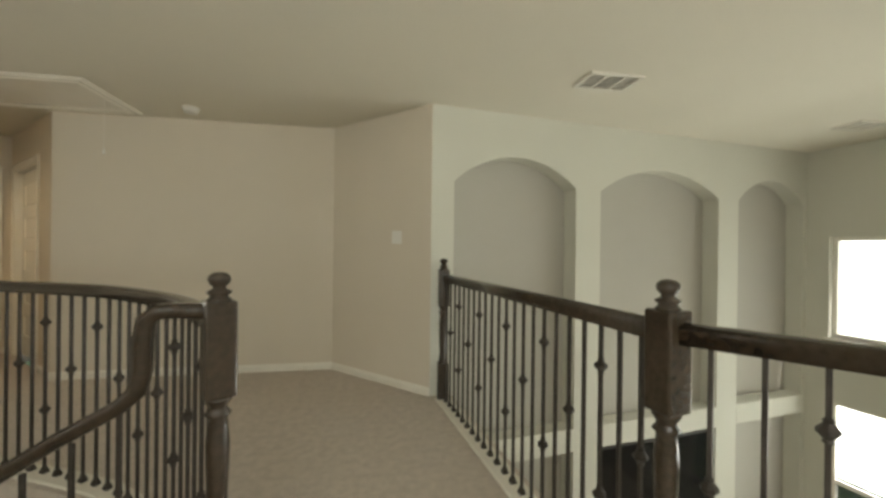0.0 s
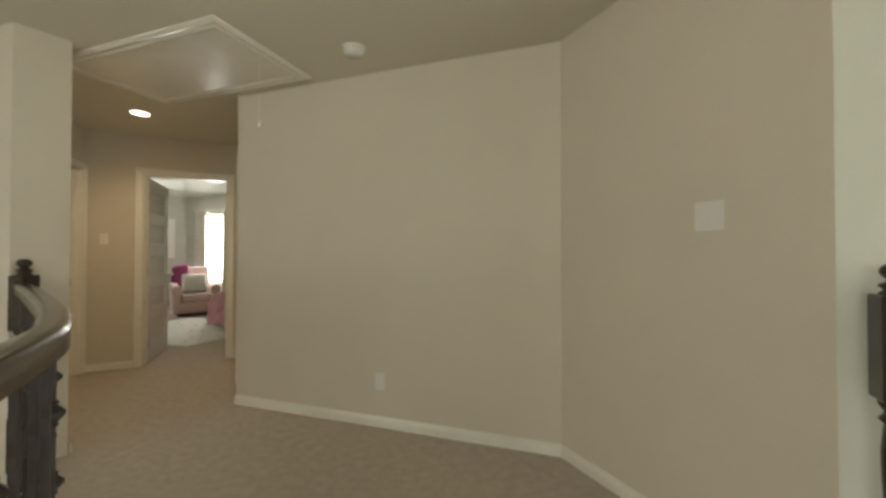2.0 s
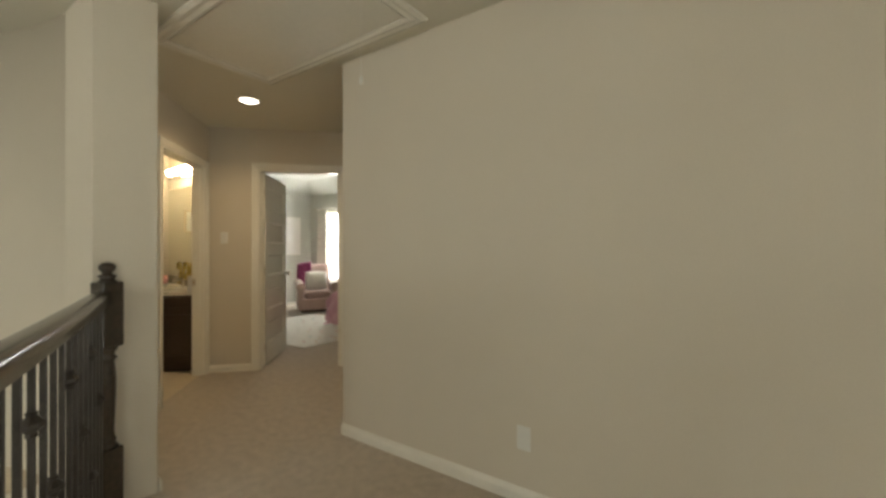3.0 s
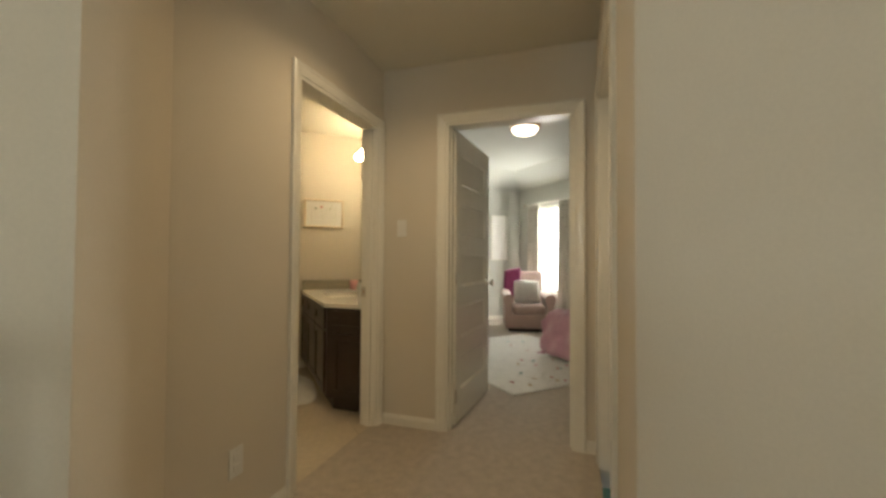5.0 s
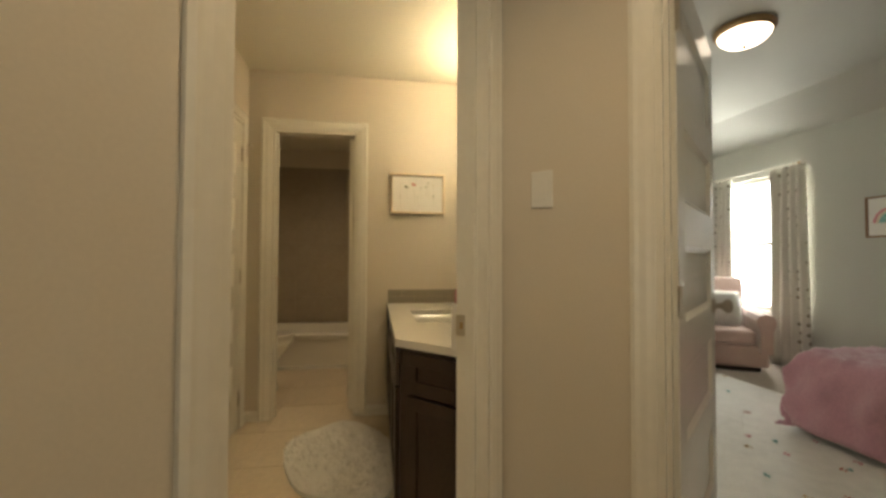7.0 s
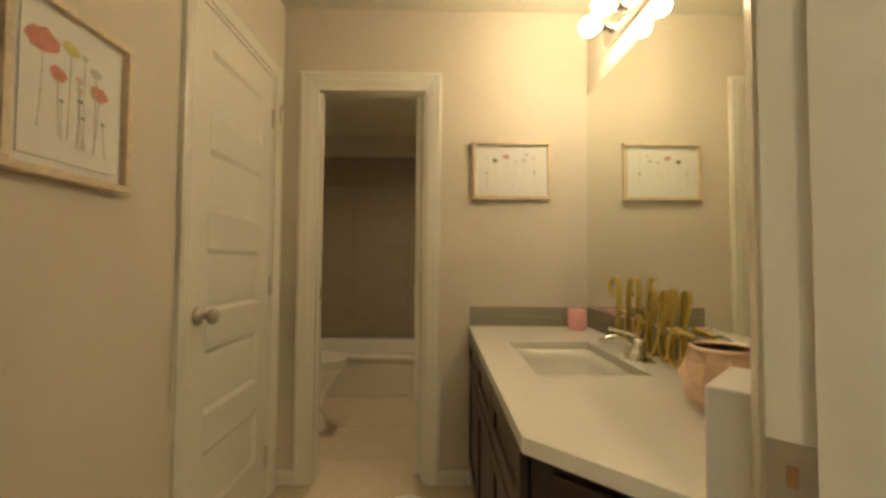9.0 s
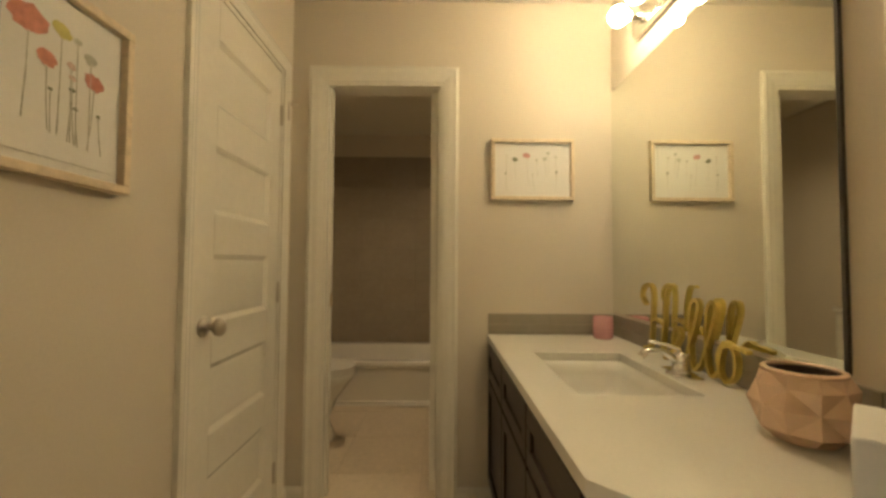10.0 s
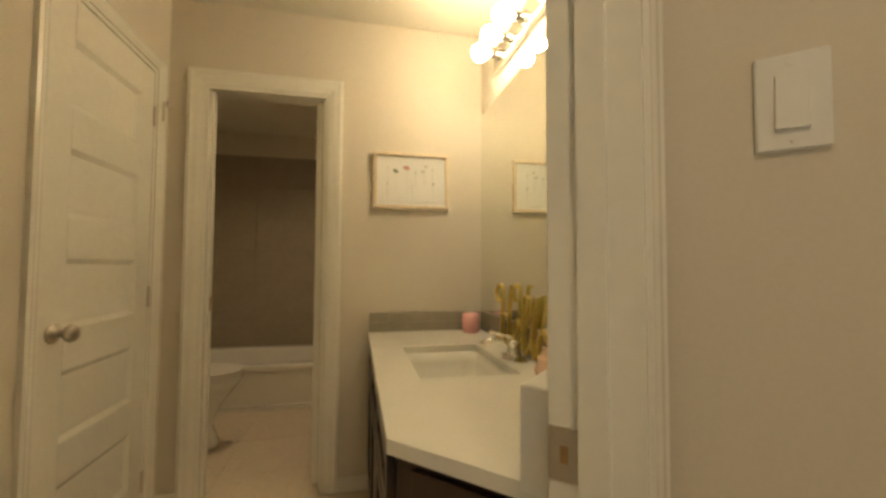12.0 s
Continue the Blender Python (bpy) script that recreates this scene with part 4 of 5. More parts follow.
def flower_picture(m, w, h, label, seed, flowers, frame_mat=OAK):
    """Framed watercolour of flowers on a wall; x across, z up, facing -y."""
    rnd = random.Random(seed)
    e = thing("picture", m, label, "picture")
    f, d = 0.018, 0.028
    for nm, a in (("rail", (-w / 2, w / 2, -h / 2, -h / 2 + f)), ("rail", (-w / 2, w / 2, h / 2 - f, h / 2)), ("stile", (-w / 2, -w / 2 + f, -h / 2 + f, h / 2 - f)), ("stile", (w / 2 - f, w / 2, -h / 2 + f, h / 2 - f))):
        part("frame_" + nm, box(a[0], a[1], -d, -0.001, a[2], a[3], 0.002), frame_mat, e)
    part("mat_board", box(-w / 2 + f, w / 2 - f, -0.010, -0.002, -h / 2 + f, h / 2 - f), PAPER, e)
    part("sheet", box(-w / 2 + f + 0.022, w / 2 - f - 0.022, -0.014, -0.0095, -h / 2 + f + 0.02, h / 2 - f - 0.02), PAPER, e)
    for u, v, low, r, mat in flowers:
        x, top, lo = u * w, v * h, low * h
        lean = rnd.uniform(-0.012, 0.012)
        part("stem", sweep([(x + lean, -0.0145, lo), (x + lean * 0.3, -0.0145, (lo + top) / 2), (x, -0.0145, top)], [(-0.0007, -0.0006), (0.0007, -0.0006), (0.0007, 0.0006), (-0.0007, 0.0006)], up=Vector((0, 1, 0))), STEM, e)
        bm = bmesh.new()
        tilt = rnd.uniform(-0.35, 0.1)
        vs = []
        for q in range(18):
            a = 2 * math.pi * q / 18
            rr = r * (1 + 0.13 * rnd.uniform(-1, 1)) * (1.0 if math.sin(a) > -0.3 else 0.85)
            px, pz = rr * math.cos(a), 0.72 * rr * math.sin(a)
            vs.append(bm.verts.new((x + px * math.cos(tilt) - pz * math.sin(tilt), -0.0150, top + r * 0.5 + px * math.sin(tilt) + pz * math.cos(tilt))))
        vb = [bm.verts.new((v3.co.x, -0.0138, v3.co.z)) for v3 in vs]
        bm.faces.new(vs)
        for q in range(18):
            bm.faces.new((vs[q], vs[(q + 1) % 18], vb[(q + 1) % 18], vb[q]))
        part("flower", bm, mat, e)
    return e


MEADOW = [(-0.31, 0.22, -0.30, 0.006, STEM), (-0.21, 0.14, -0.15, 0.015, LEAF), (-0.07, 0.20, -0.25, 0.018, PALERED), (0.05, 0.15, -0.1, 0.007, STEM), (0.15, 0.16, -0.12, 0.013, PALEGREY), (0.19, 0.26, -0.05, 0.009, PALEGREY), (0.28, 0.2, -0.12, 0.008, STEM), (-0.32, -0.07, -0.34, 0.006, LEAF), (0.0, -0.08, -0.34, 0.004, LEAF), (0.29, -0.05, -0.34, 0.007, LEAF)]
POPPIES = [(-0.23, 0.18, -0.24, 0.038, RED), (-0.03, 0.24, -0.27, 0.021, YELLOW), (0.08, 0.25, -0.29, 0.009, PALEGREY), (0.18, 0.18, -0.30, 0.016, PALEGREY), (-0.12, 0.06, -0.26, 0.022, RED), (0.21, 0.05, -0.30, 0.024, RED), (-0.09, -0.06, -0.27, 0.005, LEAF), (0.04, 0.10, -0.29, 0.010, BLUSHDOT), (0.05, 0.04, -0.29, 0.008, BLUSHDOT), (0.05, -0.02, -0.3, 0.007, LEAF), (0.08, -0.11, -0.3, 0.005, LEAF), (0.25, -0.10, -0.31, 0.005, LEAF)]
flower_picture(pose(BX, 4.118, 1.595, 0, 0, 90), 0.405, 0.30, "framed watercolour of small garden flowers", 3, MEADOW)
flower_picture(pose(-5.112, BL, 1.467, 0, 0, 180), 0.31, 0.37, "framed watercolour of red poppies", 8, POPPIES)

# robe hook on the closet door casing
e = thing("robe_hook", pose(-6.225, BL + 0.021, 1.87), "small nickel double hook on the casing", "hook")
part("plate", box(-0.008, 0.008, 0, 0.005, -0.07, 0.02, 0.002), NICKEL, e)
part("prong", sweep([(-0.03, 0.03, 0.015), (0, 0.012, 0.002), (0.03, 0.03, 0.015)], round_profile(0.004, 6)), NICKEL, e)

# bathtub and toilet
e = thing("bathtub", Matrix.Identity(4), "white alcove bathtub with a plain apron", "bathtub")
tx0, tx1, ty0, ty1 = -8.42, -7.62, 2.31, BM - 0.01
bm = bmesh.new()
rows = []
for d, z in ((0.0, 0.0), (0.012, 0.02), (0.0, 0.03), (0.012, 0.04), (0.012, 0.30), (0.0, 0.315), (0.0, 0.345), (0.012, 0.355), (0.065, 0.355), (0.085, 0.345), (0.13, 0.12), (0.20, 0.06)):
    rows.append([bm.verts.new(c) for c in ((tx0 + d, ty0 + d, z), (tx1 - d, ty0 + d, z), (tx1 - d, ty1 - d, z), (tx0 + d, ty1 - d, z))])
for a, b in zip(rows, rows[1:]):
    for k in range(4):
        bm.faces.new((a[k], a[(k + 1) % 4], b[(k + 1) % 4], b[k]))
bm.faces.new(rows[-1])
bmesh.ops.bevel(bm, geom=[ed for ed in bm.edges if abs(ed.verts[0].co.z - ed.verts[1].co.z) > 0.001 and ed.verts[0].co.z > 0.05 and ed.verts[1].co.z > 0.05], offset=0.03, segments=3, affect="EDGES")
part("shell", bm, PORCELAIN, e)

e = thing("toilet", pose(-7.0, 2.345, 0) @ Matrix.Diagonal((1.05, 1.06, 1.1, 1)), "white two-piece porcelain toilet beside the tub", "toilet")
part("tank", box(-0.2, 0.2, 0.01, 0.2, 0.38, 0.74, 0.02), PORCELAIN, e)
part("tank_lid", box(-0.21, 0.21, 0.0, 0.21, 0.741, 0.775, 0.012), PORCELAIN, e)
bm = bmesh.new()
rows = []
for rx, ry, cy, z in ((0.11, 0.22, 0.40, 0.0), (0.115, 0.22, 0.40, 0.03), (0.095, 0.18, 0.40, 0.12), (0.12, 0.20, 0.43, 0.24), (0.17, 0.25, 0.46, 0.34), (0.185, 0.275, 0.465, 0.385), (0.17, 0.26, 0.465, 0.392)):
    rows.append([bm.verts.new((rx * math.cos(2 * math.pi * k / 28), cy + ry * math.sin(2 * math.pi * k / 28), z)) for k in range(28)])
for a, b in zip(rows, rows[1:]):
    for k in range(28):
        bm.faces.new((a[k], a[(k + 1) % 28], b[(k + 1) % 28], b[k]))
bm.faces.new(rows[0][::-1])
bm.faces.new(rows[-1])
part("bowl", bm, PORCELAIN, e, "", True)
for nm, z, h in (("seat", 0.393, 0.018), ("lid", 0.412, 0.022)):
    bm = prism([(0.185 * math.cos(2 * math.pi * k / 32), 0.465 + 0.275 * math.sin(2 * math.pi * k / 32)) for k in range(32)], z, z + h)
    part(nm, bm, PORCELAIN, e)
part("neck", box(-0.09, 0.09, 0.1, 0.3, 0.2, 0.385, 0.02), PORCELAIN, e)


def tufts(n, place, length, width, rnd):
    """Fine pile strands as one mesh."""
    vs, fs = [], []
    for _ in range(n):
        p, nrm = place(rnd)
        d = (nrm + Vector((rnd.uniform(-0.8, 0.8), rnd.uniform(-0.8, 0.8), rnd.uniform(-0.4, 0.6)))).normalized()
        a = d.cross(Vector((rnd.uniform(-1, 1), rnd.uniform(-1, 1), 0.3))).normalized() * width
        k = len(vs)
        vs += [p - a, p + a, p + d * length * rnd.uniform(0.6, 1.2)]
        fs.append((k, k + 1, k + 2))
    me = bpy.data.meshes.new("pile")
    me.from_pydata(vs, [], fs)
    return me


def pile(name, me, mat, parent):
    me.materials.append(mat)
    o = new(name, me)
    o.parent = parent
    return tagged(o, kind="stuff")


e = thing("bath_mat", pose(-5.70, 3.64, -0.002, 0, 0, 14), "white fluffy faux fur bath mat on the tile floor", "bath mat")
pts = []
for k in range(48):
    a = 2 * math.pi * k / 48
    f = 1 + 0.05 * math.sin(3 * a + 0.7) + 0.04 * math.sin(5 * a)
    pts.append((0.48 * f * math.cos(a), 0.30 * f * math.sin(a)))
part("backing", prism(pts, 0.0, 0.022), FUR, e)


def on_mat(rnd):
    a, r = rnd.uniform(0, 6.283), math.sqrt(rnd.random())
    f = 1 + 0.05 * math.sin(3 * a + 0.7) + 0.04 * math.sin(5 * a)
    return Vector((0.48 * f * r * math.cos(a), 0.30 * f * r * math.sin(a), 0.018)), Vector((0.5 * r * math.cos(a), 0.5 * r * math.sin(a), 0.7))


pile("fur", tufts(2600, on_mat, 0.022, 0.003, random.Random(5)), FUR, e)

# ---- bedroom ----
BW, BLX = 8.15, -8.30
BED_FLOOR = [P(-0.3, -0.05), P(1.6, -0.05), (-3.3, 5.6), (-3.3, BW + 0.05), (BLX - 0.05, BW + 0.05), (BLX - 0.05, 4.56), (-5.1, 4.56)]
struct("floor_bedroom", prism(BED_FLOOR, -0.1, 0.0), CARPET, "grey beige bedroom carpet")
wall("wall_bedroom_window", (-8.4, BW), (-3.4, BW), 0.14, -0.1, 2.8, BEDPAINT, [(0.56, 1.50, 0.55, 2.06)], "pale grey green bedroom wall with a window")
wall("wall_bedroom_left", (BLX, BW + 0.1), (BLX, 4.5), -0.1, -0.1, 2.8, BEDPAINT, label="pale grey green bedroom wall")
wall("wall_bedroom_east", (-3.52, 5.2), (-3.52, BW + 0.1), -0.1, -0.1, 2.8, BEDPAINT, label="pale grey green bedroom wall")
bm = bmesh.new()
q = {k: bm.verts.new(c) for k, c in {"a": (-7.72, 7.62, 2.67), "b": (-3.4, 7.62, 2.67), "c": (-3.4, 4.0, 2.67), "d": (-7.72, 4.0, 2.67), "e": (BLX - 0.05, BW + 0.05, 2.42), "f": (-3.4, BW + 0.05, 2.42), "g": (BLX - 0.05, 4.0, 2.42)}.items()}
bm.faces.new([q[k] for k in "abcd"])
bm.faces.new([q[k] for k in "abfe"])
bm.faces.new([q[k] for k in "aegd"])
struct("ceiling_bedroom", bm, BEDPAINT, "bedroom ceiling with sloped sides")
struct("ceiling_bedroom_deck", box(-8.5, -3.3, 4.65, 8.4, 2.80, 2.9), CEIL, "deck above the bedroom ceiling")
mW = along((-8.4, BW), (-3.4, BW))[0]
window("window_bedroom", mW, 0.56, 1.50, 0.55, 2.06)
area_lamp("window_area_lamp", mW @ pose(1.03, 0.16, 1.3, -90, 0, 0), 0.94, 1.5, BED_W, (1.0, 1.0, 0.92))
base_board((-8.3, BW), (-3.6, BW), -1)
base_board((BLX, BW), (BLX, 4.6), 1)


def curtain(x0, x1, z0, z1, label):
    e = thing("curtain", pose((x0 + x1) / 2, BW - 0.085, 0), label, "curtain", "curtains of the bedroom window")
    bm = bmesh.new()
    nx, nz = 60, 24
    w = x1 - x0
    grid = []
    for j in range(nz + 1):
        t = j / nz
        row = []
        for i in range(nx + 1):
            u = i / nx
            amp = 0.022 + 0.012 * t
            x = (u - 0.5) * w * (0.86 + 0.2 * t)
            y = amp * math.sin(u * 2 * math.pi * 4.5 + 0.6 * math.sin(3 * t)) + 0.01 * math.sin(u * 23 + 2 * t)
            row.append(bm.verts.new((x, y, z1 + (z0 - z1) * t)))
        grid.append(row)
    for r0, r1 in zip(grid, grid[1:]):
        for i in range(nx):
            bm.faces.new((r0[i], r0[i + 1], r1[i + 1], r1[i]))
    o = part("cloth", bm, CURTAIN, e, "", True)
    mod = o.modifiers.new("thick", "SOLIDIFY")
    mod.thickness = 0.003


curtain(-7.96, -7.60, 0.015, 2.10, "cream dotted curtain panel hanging to the floor")
curtain(-7.17, -6.72, 0.015, 2.10, "cream dotted curtain panel hanging to the floor")
e = thing("curtain_rod", pose(0, BW - 0.085, 2.115), "slim white curtain rod over the window", "curtain rod")
part("rod", sweep([(-8.02, 0, 0), (-6.82, 0, 0)], round_profile(0.010, 10)), TRIM, e)
for x in (-8.02, -6.82):
    part("finial", lathe([(0.004, -0.016), (0.016, -0.008), (0.018, 0.0), (0.016, 0.008), (0.004, 0.016)], 12, at=(x, 0, 0)), BRASS, e)
    part("bracket", box(x + 0.04 if x < -7 else x - 0.05, x + 0.05 if x < -7 else x - 0.04, -0.01, 0.083, -0.008, 0.008), BRASS, e)

e = thing("ceiling_lamp", pose(-5.66, 6.24, 2.67), "flush ceiling lamp with brass ring and lit glass bowl", "ceiling lamp")
part("canopy", lathe([(0.17, 0.0), (0.178, -0.012), (0.175, -0.03), (0.16, -0.045), (0.15, -0.045)], 32), BRASS, e, "", True)
part("glass_bowl", lathe([(0.152, -0.042), (0.145, -0.065), (0.115, -0.095), (0.07, -0.113), (0.02, -0.12)], 32), LAMPGLASS, e, "lit frosted glass bowl", True)
part("finial", lathe([(0.012, -0.118), (0.014, -0.126), (0.006, -0.138)], 12), BRASS, e, "", True)

# bed
bx0, bx1, by0, by1 = -5.60, -3.62, 6.47, 7.95
e = thing("bed", Matrix.Identity(4), "low bed with a rumpled pink quilt", "bed")
part("bed_base", box(bx0 + 0.06, bx1, by0 + 0.06, by1 - 0.02, 0.021, 0.20, 0.01), LINEN, e, "white bed base")
part("mattress", box(bx0 + 0.03, bx1, by0 + 0.03, by1 - 0.02, 0.20, 0.47, 0.05), LINEN, e)
bm = bmesh.new()
nx, ny = 110, 80
drop = 0.50
grid = []


def fold(p, lo, hi, free_lo, free_hi):
    """Place along the bed and drop over its edge."""
    if p < lo:
        d = lo - p
        return lo - 0.075 * (1 - math.exp(-d / 0.06)), d
    if p > hi:
        d = p - hi
        return hi + 0.075 * (1 - math.exp(-d / 0.06)), d
    return p, 0.0


for j in range(ny + 1):
    row = []
    v = by0 - drop + (by1 - 0.04 - by0 + drop) * j / ny
    y, dy = fold(v, by0 + 0.06, by1, True, False)
    for i in range(nx + 1):
        uu = bx0 - drop + (bx1 - bx0 + drop) * i / nx
        x, dx = fold(uu, bx0 + 0.06, bx1 + 1, True, False)
        d = max(dx, dy) + 0.25 * min(dx, dy)
        s = 0.03 * noise.noise(Vector((uu * 4, v * 4, 0))) + 0.045 * abs(noise.noise(Vector((uu * 12, v * 16, 3)))) - 0.012 * abs(noise.noise(Vector((uu * 17, v * 19, 6))))
        z = 0.535 - max(0, d - 0.05) * 0.98 - 0.035 * min(1, d / 0.06) + s
        out = 0.05 * noise.noise(Vector((uu * 6, v * 6, 8))) * min(1, d / 0.2)
        row.append(bm.verts.new((x - (out if dx > 0 else 0) + (0.01 * noise.noise(Vector((uu * 9, v * 9, 5)))), y - (out if dy > 0 else 0), max(z, 0.06 + 0.015 * noise.noise(Vector((uu * 3, v * 3, 1)))))))
    grid.append(row)
for r0, r1 in zip(grid, grid[1:]):
    for i in range(nx):
        bm.faces.new((r0[i], r0[i + 1], r1[i + 1], r1[i]))
o = part("quilt", bm, PINKQUILT, e, "rumpled pink quilt", True)
o.modifiers.new("thick", "SOLIDIFY").thickness = 0.012

# rug with confetti specks
rug_m = pose(-5.75, 6.25, 0.0, 0, 0, 1.0)
e = thing("rug", rug_m, "shaggy off-white rug with scattered coloured specks", "rug")
part("backing", box(-1.06, 1.06, -0.90, 0.90, 0.0, 0.016, 0.006), FUR, e)
pile("pile", tufts(2500, lambda r: (Vector((r.uniform(-1.06, 1.06), r.uniform(-0.90, 0.90), 0.014)), Vector((0, 0, 0.9))), 0.012, 0.003, random.Random(7)), FUR, e)
for i, mat in enumerate((RED, TEAL, MUSTARD, PINK)):
    rr = random.Random(20 + i)
    spots = [(rr.uniform(-1.02, 1.02), rr.uniform(-0.86, 0.86)) for _ in range(13)]

    def on_spot(r, spots=spots):
        x, y = spots[int(r.random() * 13) % 13]
        return Vector((x + r.uniform(-0.016, 0.016), y + r.uniform(-0.012, 0.012), 0.017)), Vector((0, 0, 0.9))

    pile("speck", tufts(230, on_spot, 0.012, 0.004, rr), mat, e)

# armchair
arm = thing("armchair", pose(-7.24, 7.50, 0, 0, 0, 58), "blush upholstered armchair with a tufted back", "armchair")
part("base", box(-0.36, 0.36, -0.34, 0.36, 0.05, 0.27, 0.03, seg=3), BLUSH, arm)
part("seat_cushion", box(-0.25, 0.25, -0.37, 0.22, 0.27, 0.42, 0.05, seg=4), BLUSH, arm, "", True)
bm = box(-0.31, 0.31, -0.07, 0.09, 0.0, 0.66, 0.06, seg=4)
bmesh.ops.subdivide_edges(bm, edges=bm.edges[:], cuts=4, use_grid_fill=True)
for v in bm.verts:
    if v.co.y < -0.02 and v.co.z > 0.2:
        v.co.y += 0.012 * math.cos(v.co.x * 40) * math.cos((v.co.z - 0.4) * 40)
part("backrest", moved(bm, pose(0, 0.27, 0.27, -10, 0, 0)), BLUSH, arm, "", True)
for bxx in (-0.18, 0.0, 0.18):
    for bz in (0.62, 0.76):
        part("button", moved(lathe([(0.016, 0), (0.014, 0.008), (0.004, 0.012)], 12), pose(bxx + (0.09 if bz > 0.7 else 0) - 0.045, 0.19 + (bz - 0.27) * 0.176 + 0.005, bz, 80, 0, 0)), BLUSH, arm)
for sx in (-1, 1):
    prof = [(-0.05, 0.0), (0.05, 0.0), (0.055, 0.22), (0.075, 0.27), (0.08, 0.32), (0.055, 0.37), (0.0, 0.385), (-0.055, 0.37), (-0.08, 0.32), (-0.07, 0.27), (-0.05, 0.22)]
    part("arm", sweep([(sx * 0.32, -0.39, 0.20), (sx * 0.32, -0.385, 0.20), (sx * 0.32, 0.0, 0.21), (sx * 0.32, 0.36, 0.24)], prof), BLUSH, arm, "", False)
part("glider_base", box(-0.30, 0.30, -0.28, 0.30, 0.0, 0.05, 0.01), IRON, arm)

e = thing("throw_pillow", arm.matrix_world @ pose(0.0, -0.02, 0.60, -16, 0, 4), "white fluffy faux fur throw pillow on the armchair", "pillow")


def cushion_point(u, v, s):
    t = (1 - abs(u) ** 2.6) * (1 - abs(v) ** 2.6)
    return Vector((0.21 * u * (1 - 0.06 * v * v), s * 0.085 * max(t, 0) ** 0.6, 0.19 * v * (1 - 0.06 * u * u)))


bm = bmesh.new()
for s in (-1, 1):
    g = [[bm.verts.new(cushion_point(-1 + 2 * i / 16, -1 + 2 * j / 16, s)) for i in range(17)] for j in range(17)]
    for r0, r1 in zip(g, g[1:]):
        for i in range(16):
            bm.faces.new((r0[i], r0[i + 1], r1[i + 1], r1[i]))
bmesh.ops.remove_doubles(bm, verts=bm.verts, dist=0.0005)
part("cover", bm, FUR, e, "", True)


def on_pillow(r):
    u, v = r.uniform(-1, 1), r.uniform(-1, 1)
    p = cushion_point(u, v, -1)
    return p, Vector((u * 0.8, -1, v * 0.8)).normalized()


pile("fur", tufts(900, on_pillow, 0.03, 0.003, random.Random(9)), FUR, e)

e = thing("throw_blanket", arm.matrix_world, "magenta knitted throw draped over the chair back", "blanket")
bm = bmesh.new()
g = []
for j in range(25):
    t = j / 24
    row = []
    for i in range(13):
        u = i / 12
        x = -0.33 + 0.26 * u
        wob = 0.012 * noise.noise(Vector((u * 5, t * 8, 2)))
        if t < 0.45:
            zz = 0.52 + (t / 0.45) * 0.43
            yy = 0.19 + (zz - 0.27) * 0.176 - 0.025
        elif t < 0.6:
            a = (t - 0.45) / 0.15 * math.pi
            zz = 0.95 + 0.03 * math.sin(a)
            yy = 0.30 + 0.11 * (1 - math.cos(a))
            yy -= 0.015
        else:
            zz = 0.95 - (t - 0.6) / 0.4 * 0.35
            yy = 0.525 - (0.95 - zz) * 0.1
        row.append(bm.verts.new((x - 0.04 * abs(t - 0.5), yy + wob, zz - 0.05 * (1 - u) ** 2 + wob)))
    g.append(row)
for r0, r1 in zip(g, g[1:]):
    for i in range(12):
        bm.faces.new((r0[i], r0[i + 1], r1[i + 1], r1[i]))
o = part("cloth", bm, MAGENTA, e, "", True)
o.modifiers.new("thick", "SOLIDIFY").thickness = 0.014


def half_ring(r0, r1, y0, y1, n=20):
    bm = bmesh.new()
    rings = []
    for k in range(n + 1):
        a = math.pi * k / n
        rings.append([bm.verts.new((r * math.cos(a), y, r * math.sin(a))) for r, y in ((r0, y0), (r1, y0), (r1, y1), (r0, y1))])
    for a, b in zip(rings, rings[1:]):
        for k in range(4):
            bm.faces.new((a[k], a[(k + 1) % 4], b[(k + 1) % 4], b[k]))
    bm.faces.new(rings[0])
    bm.faces.new(rings[-1][::-1])
    return bm


e = thing("picture", pose(-6.12, BW, 1.50), "brown framed print of a pastel rainbow", "picture")
w, h, f = 0.37, 0.36, 0.016
for nm, a in (("frame_rail", (-w / 2, w / 2, -h / 2, -h / 2 + f)), ("frame_rail", (-w / 2, w / 2, h / 2 - f, h / 2)), ("frame_stile", (-w / 2, -w / 2 + f, -h / 2 + f, h / 2 - f)), ("frame_stile", (w / 2 - f, w / 2, -h / 2 + f, h / 2 - f))):
    part(nm, box(a[0], a[1], -0.025, -0.001, a[2], a[3], 0.002), WALNUT, e)
part("sheet", box(-w / 2 + f, w / 2 - f, -0.010, -0.002, -h / 2 + f, h / 2 - f), PAPER, e)
for r0, r1, mt in ((0.115, 0.135, PINK), (0.092, 0.113, CREAM), (0.068, 0.090, TEAL), (0.045, 0.066, TEAL), (0.024, 0.043, STEM)):
    o = part("rainbow_band", half_ring(r0, r1, -0.0125, -0.0095), mt, e)
    o.matrix_local = pose(0, 0, -0.055)
e = thing("wall_hanging", pose(-5.54, BW, 1.30), "corded yarn rainbow hanging on the wall", "wall decoration")
for r, mt in ((0.215, PINK), (0.180, MUSTARD), (0.145, CREAM), (0.110, STEM)):
    part("cord", sweep([(r * math.cos(math.pi * k / 20), -0.02, r * math.sin(math.pi * k / 20)) for k in range(21)], round_profile(0.017, 8), up=Vector((0, 1, 0))), mt, e, "", True)
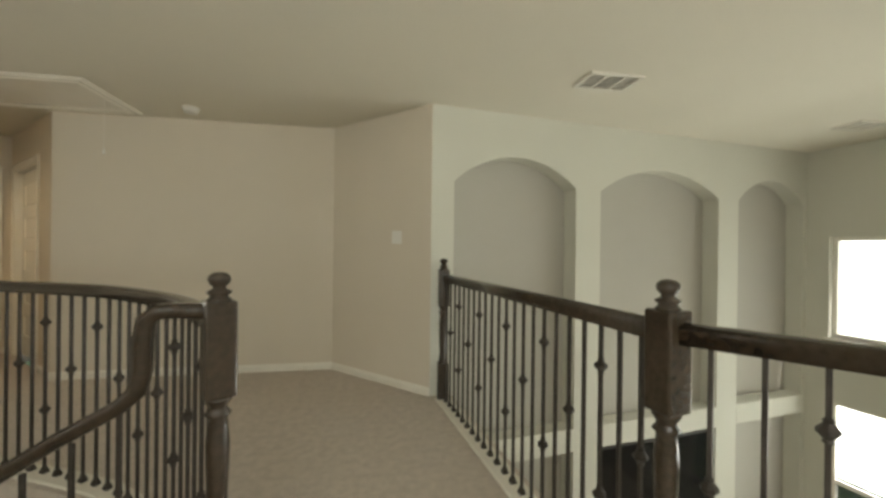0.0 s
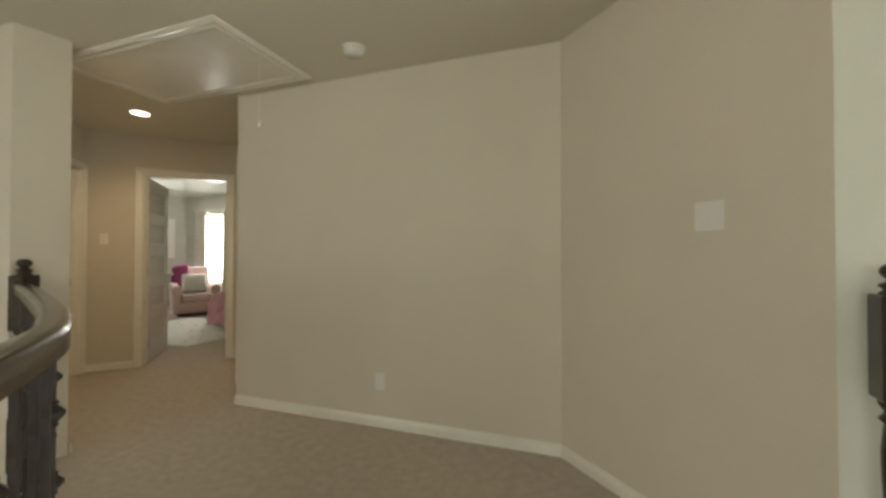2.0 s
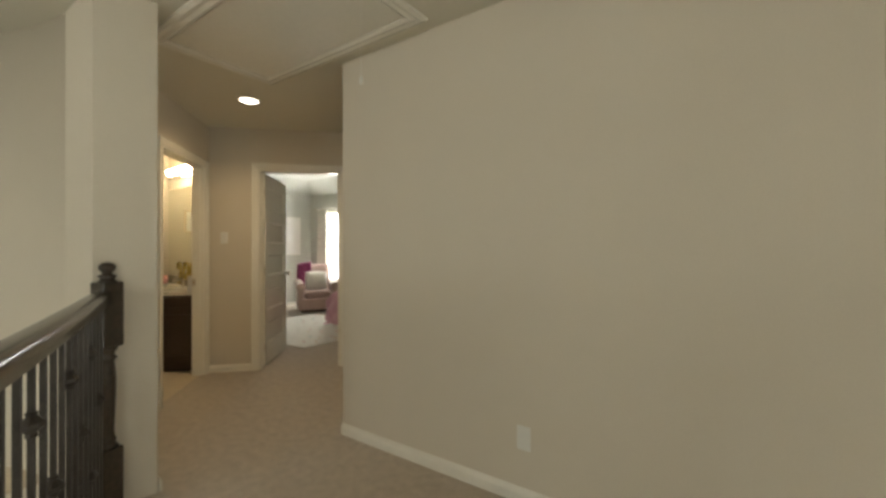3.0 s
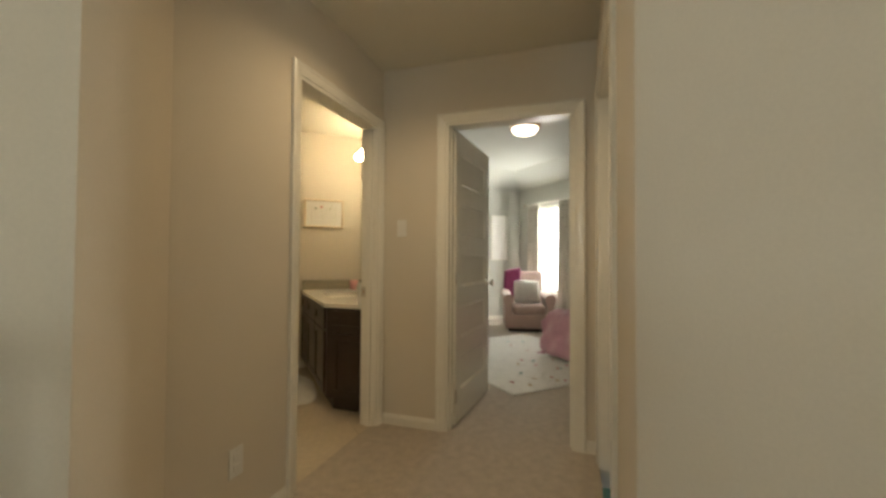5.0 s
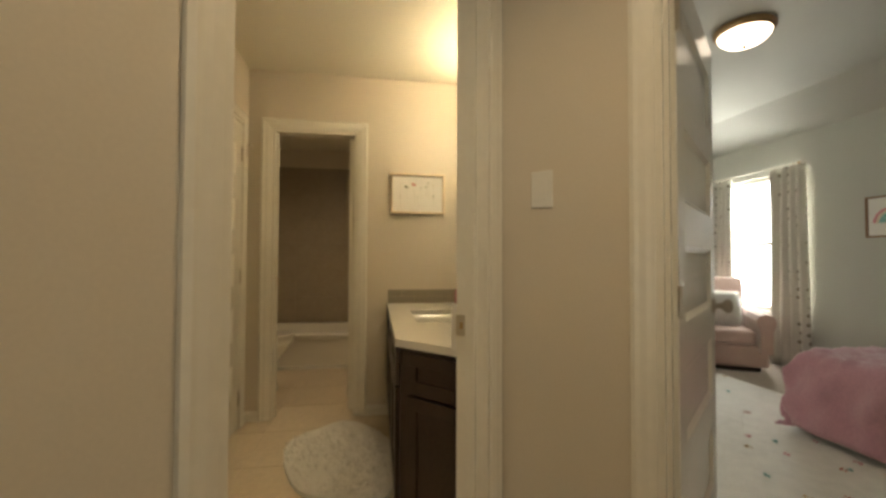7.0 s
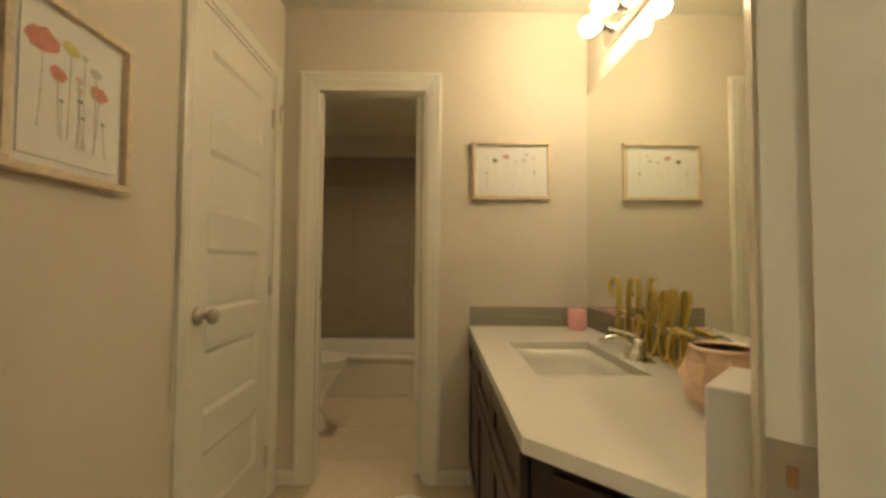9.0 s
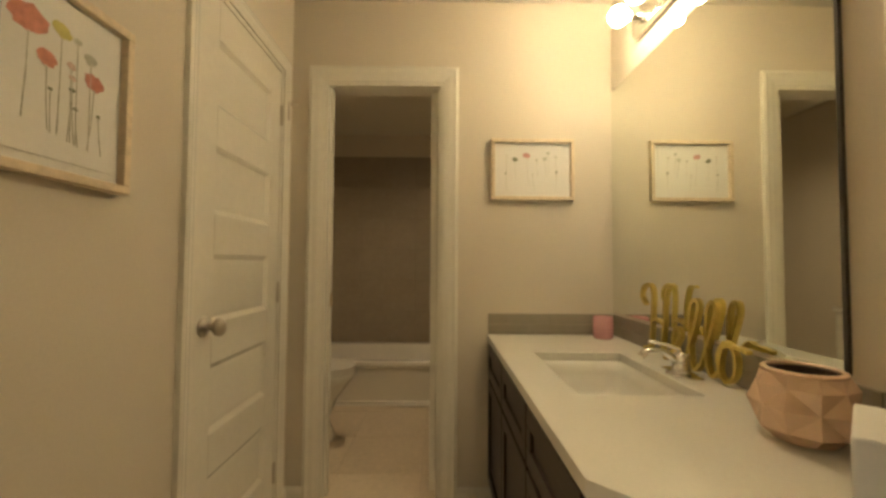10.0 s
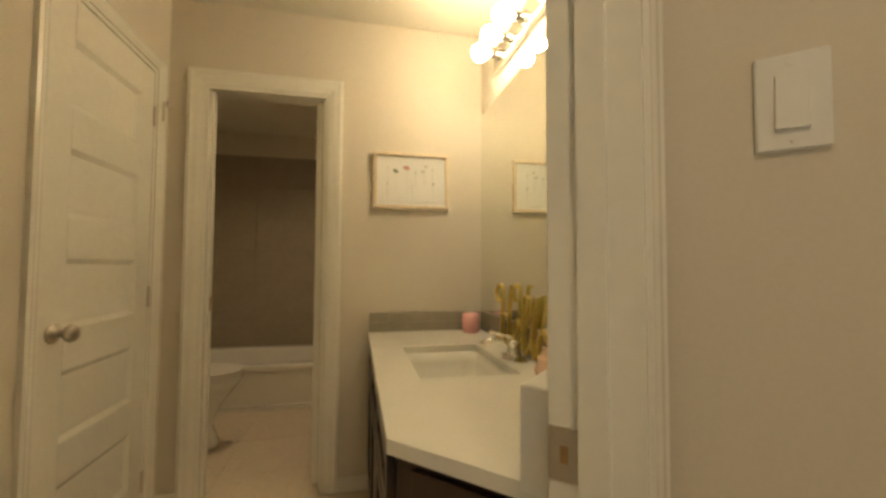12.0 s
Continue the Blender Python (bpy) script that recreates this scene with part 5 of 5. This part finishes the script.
for sx in (-1, 1):
    part("tassel", box(sx * 0.163 - 0.075, sx * 0.163 + 0.075, -0.035, -0.005, -0.075, 0.0, 0.012), LINEN, e, "white yarn fringe")
e = thing("picture", pose(BLX, 7.68, 1.52, 0, 0, 90), "tall pale framed print on the bedroom wall", "picture")
part("frame", box(-0.19, 0.19, -0.022, -0.001, -0.42, 0.42, 0.003), TRIM, e)
part("sheet", box(-0.17, 0.17, -0.026, -0.0215, -0.40, 0.40), PAPER, e)

# ---- tiles, last ----
wall_ob = bpy.data.objects["wall_tub_back"]
mB = wall_ob.matrix_world.copy()
tile_me = None
for r in range(6):
    for c in range(4):
        bm = box(0, 0.556, -0.008, -0.0005, 0, 0.306, 0.002, seg=1)
        if tile_me is None:
            o = part("tile", bm, WALLTILE, wall_ob)
            tile_me = o.data
        else:
            bm.free()
            o = new("tile", tile_me)
            o.parent = wall_ob
        o.matrix_local = pose(0.06 + 0.56 * c - (0.0 if r % 2 else 0.0), 0, 0.357 + 0.310 * r)
struct("tile_grout", box(-8.4295, -8.4285, 2.31, BM - 0.01, 0.355, 2.215), WALLGROUT, "grout between shower tiles")
fl = bpy.data.objects["floor_bath"]
ft = None
size = 0.46
for i in range(11):
    for j in range(6):
        x0, y0 = -8.43 + size * i, 2.20 + size * j
        pc = Vector((*P(-0.045, 0), 0))
        nv = Vector((VX, VY, 0))
        far = max((Vector((x, y, 0)) - pc).dot(nv) for x in (x0, x0 + size) for y in (y0, y0 + size))
        near = min((Vector((x, y, 0)) - pc).dot(nv) for x in (x0, x0 + size) for y in (y0, y0 + size))
        if near > -0.02 or y0 + size < 2.3 or (x0 > BX and y0 + size < BL) or y0 > BM:
            continue
        if far < 0 and ft is not None:
            o = new("tile", ft)
            o.parent = fl
            o.location = (x0, y0, 0)
            continue
        bm = box(0.0015, size - 0.0015, 0.0015, size - 0.0015, -0.012, -0.002, 0.0012, seg=1)
        if far >= 0:
            bmesh.ops.bisect_plane(bm, geom=bm.verts[:] + bm.edges[:] + bm.faces[:], plane_co=pc - Vector((x0, y0, 0)), plane_no=nv, clear_outer=True)
        o = part("tile", bm, TILE, fl)
        o.location = (x0, y0, 0)
        if far < 0:
            ft = o.data
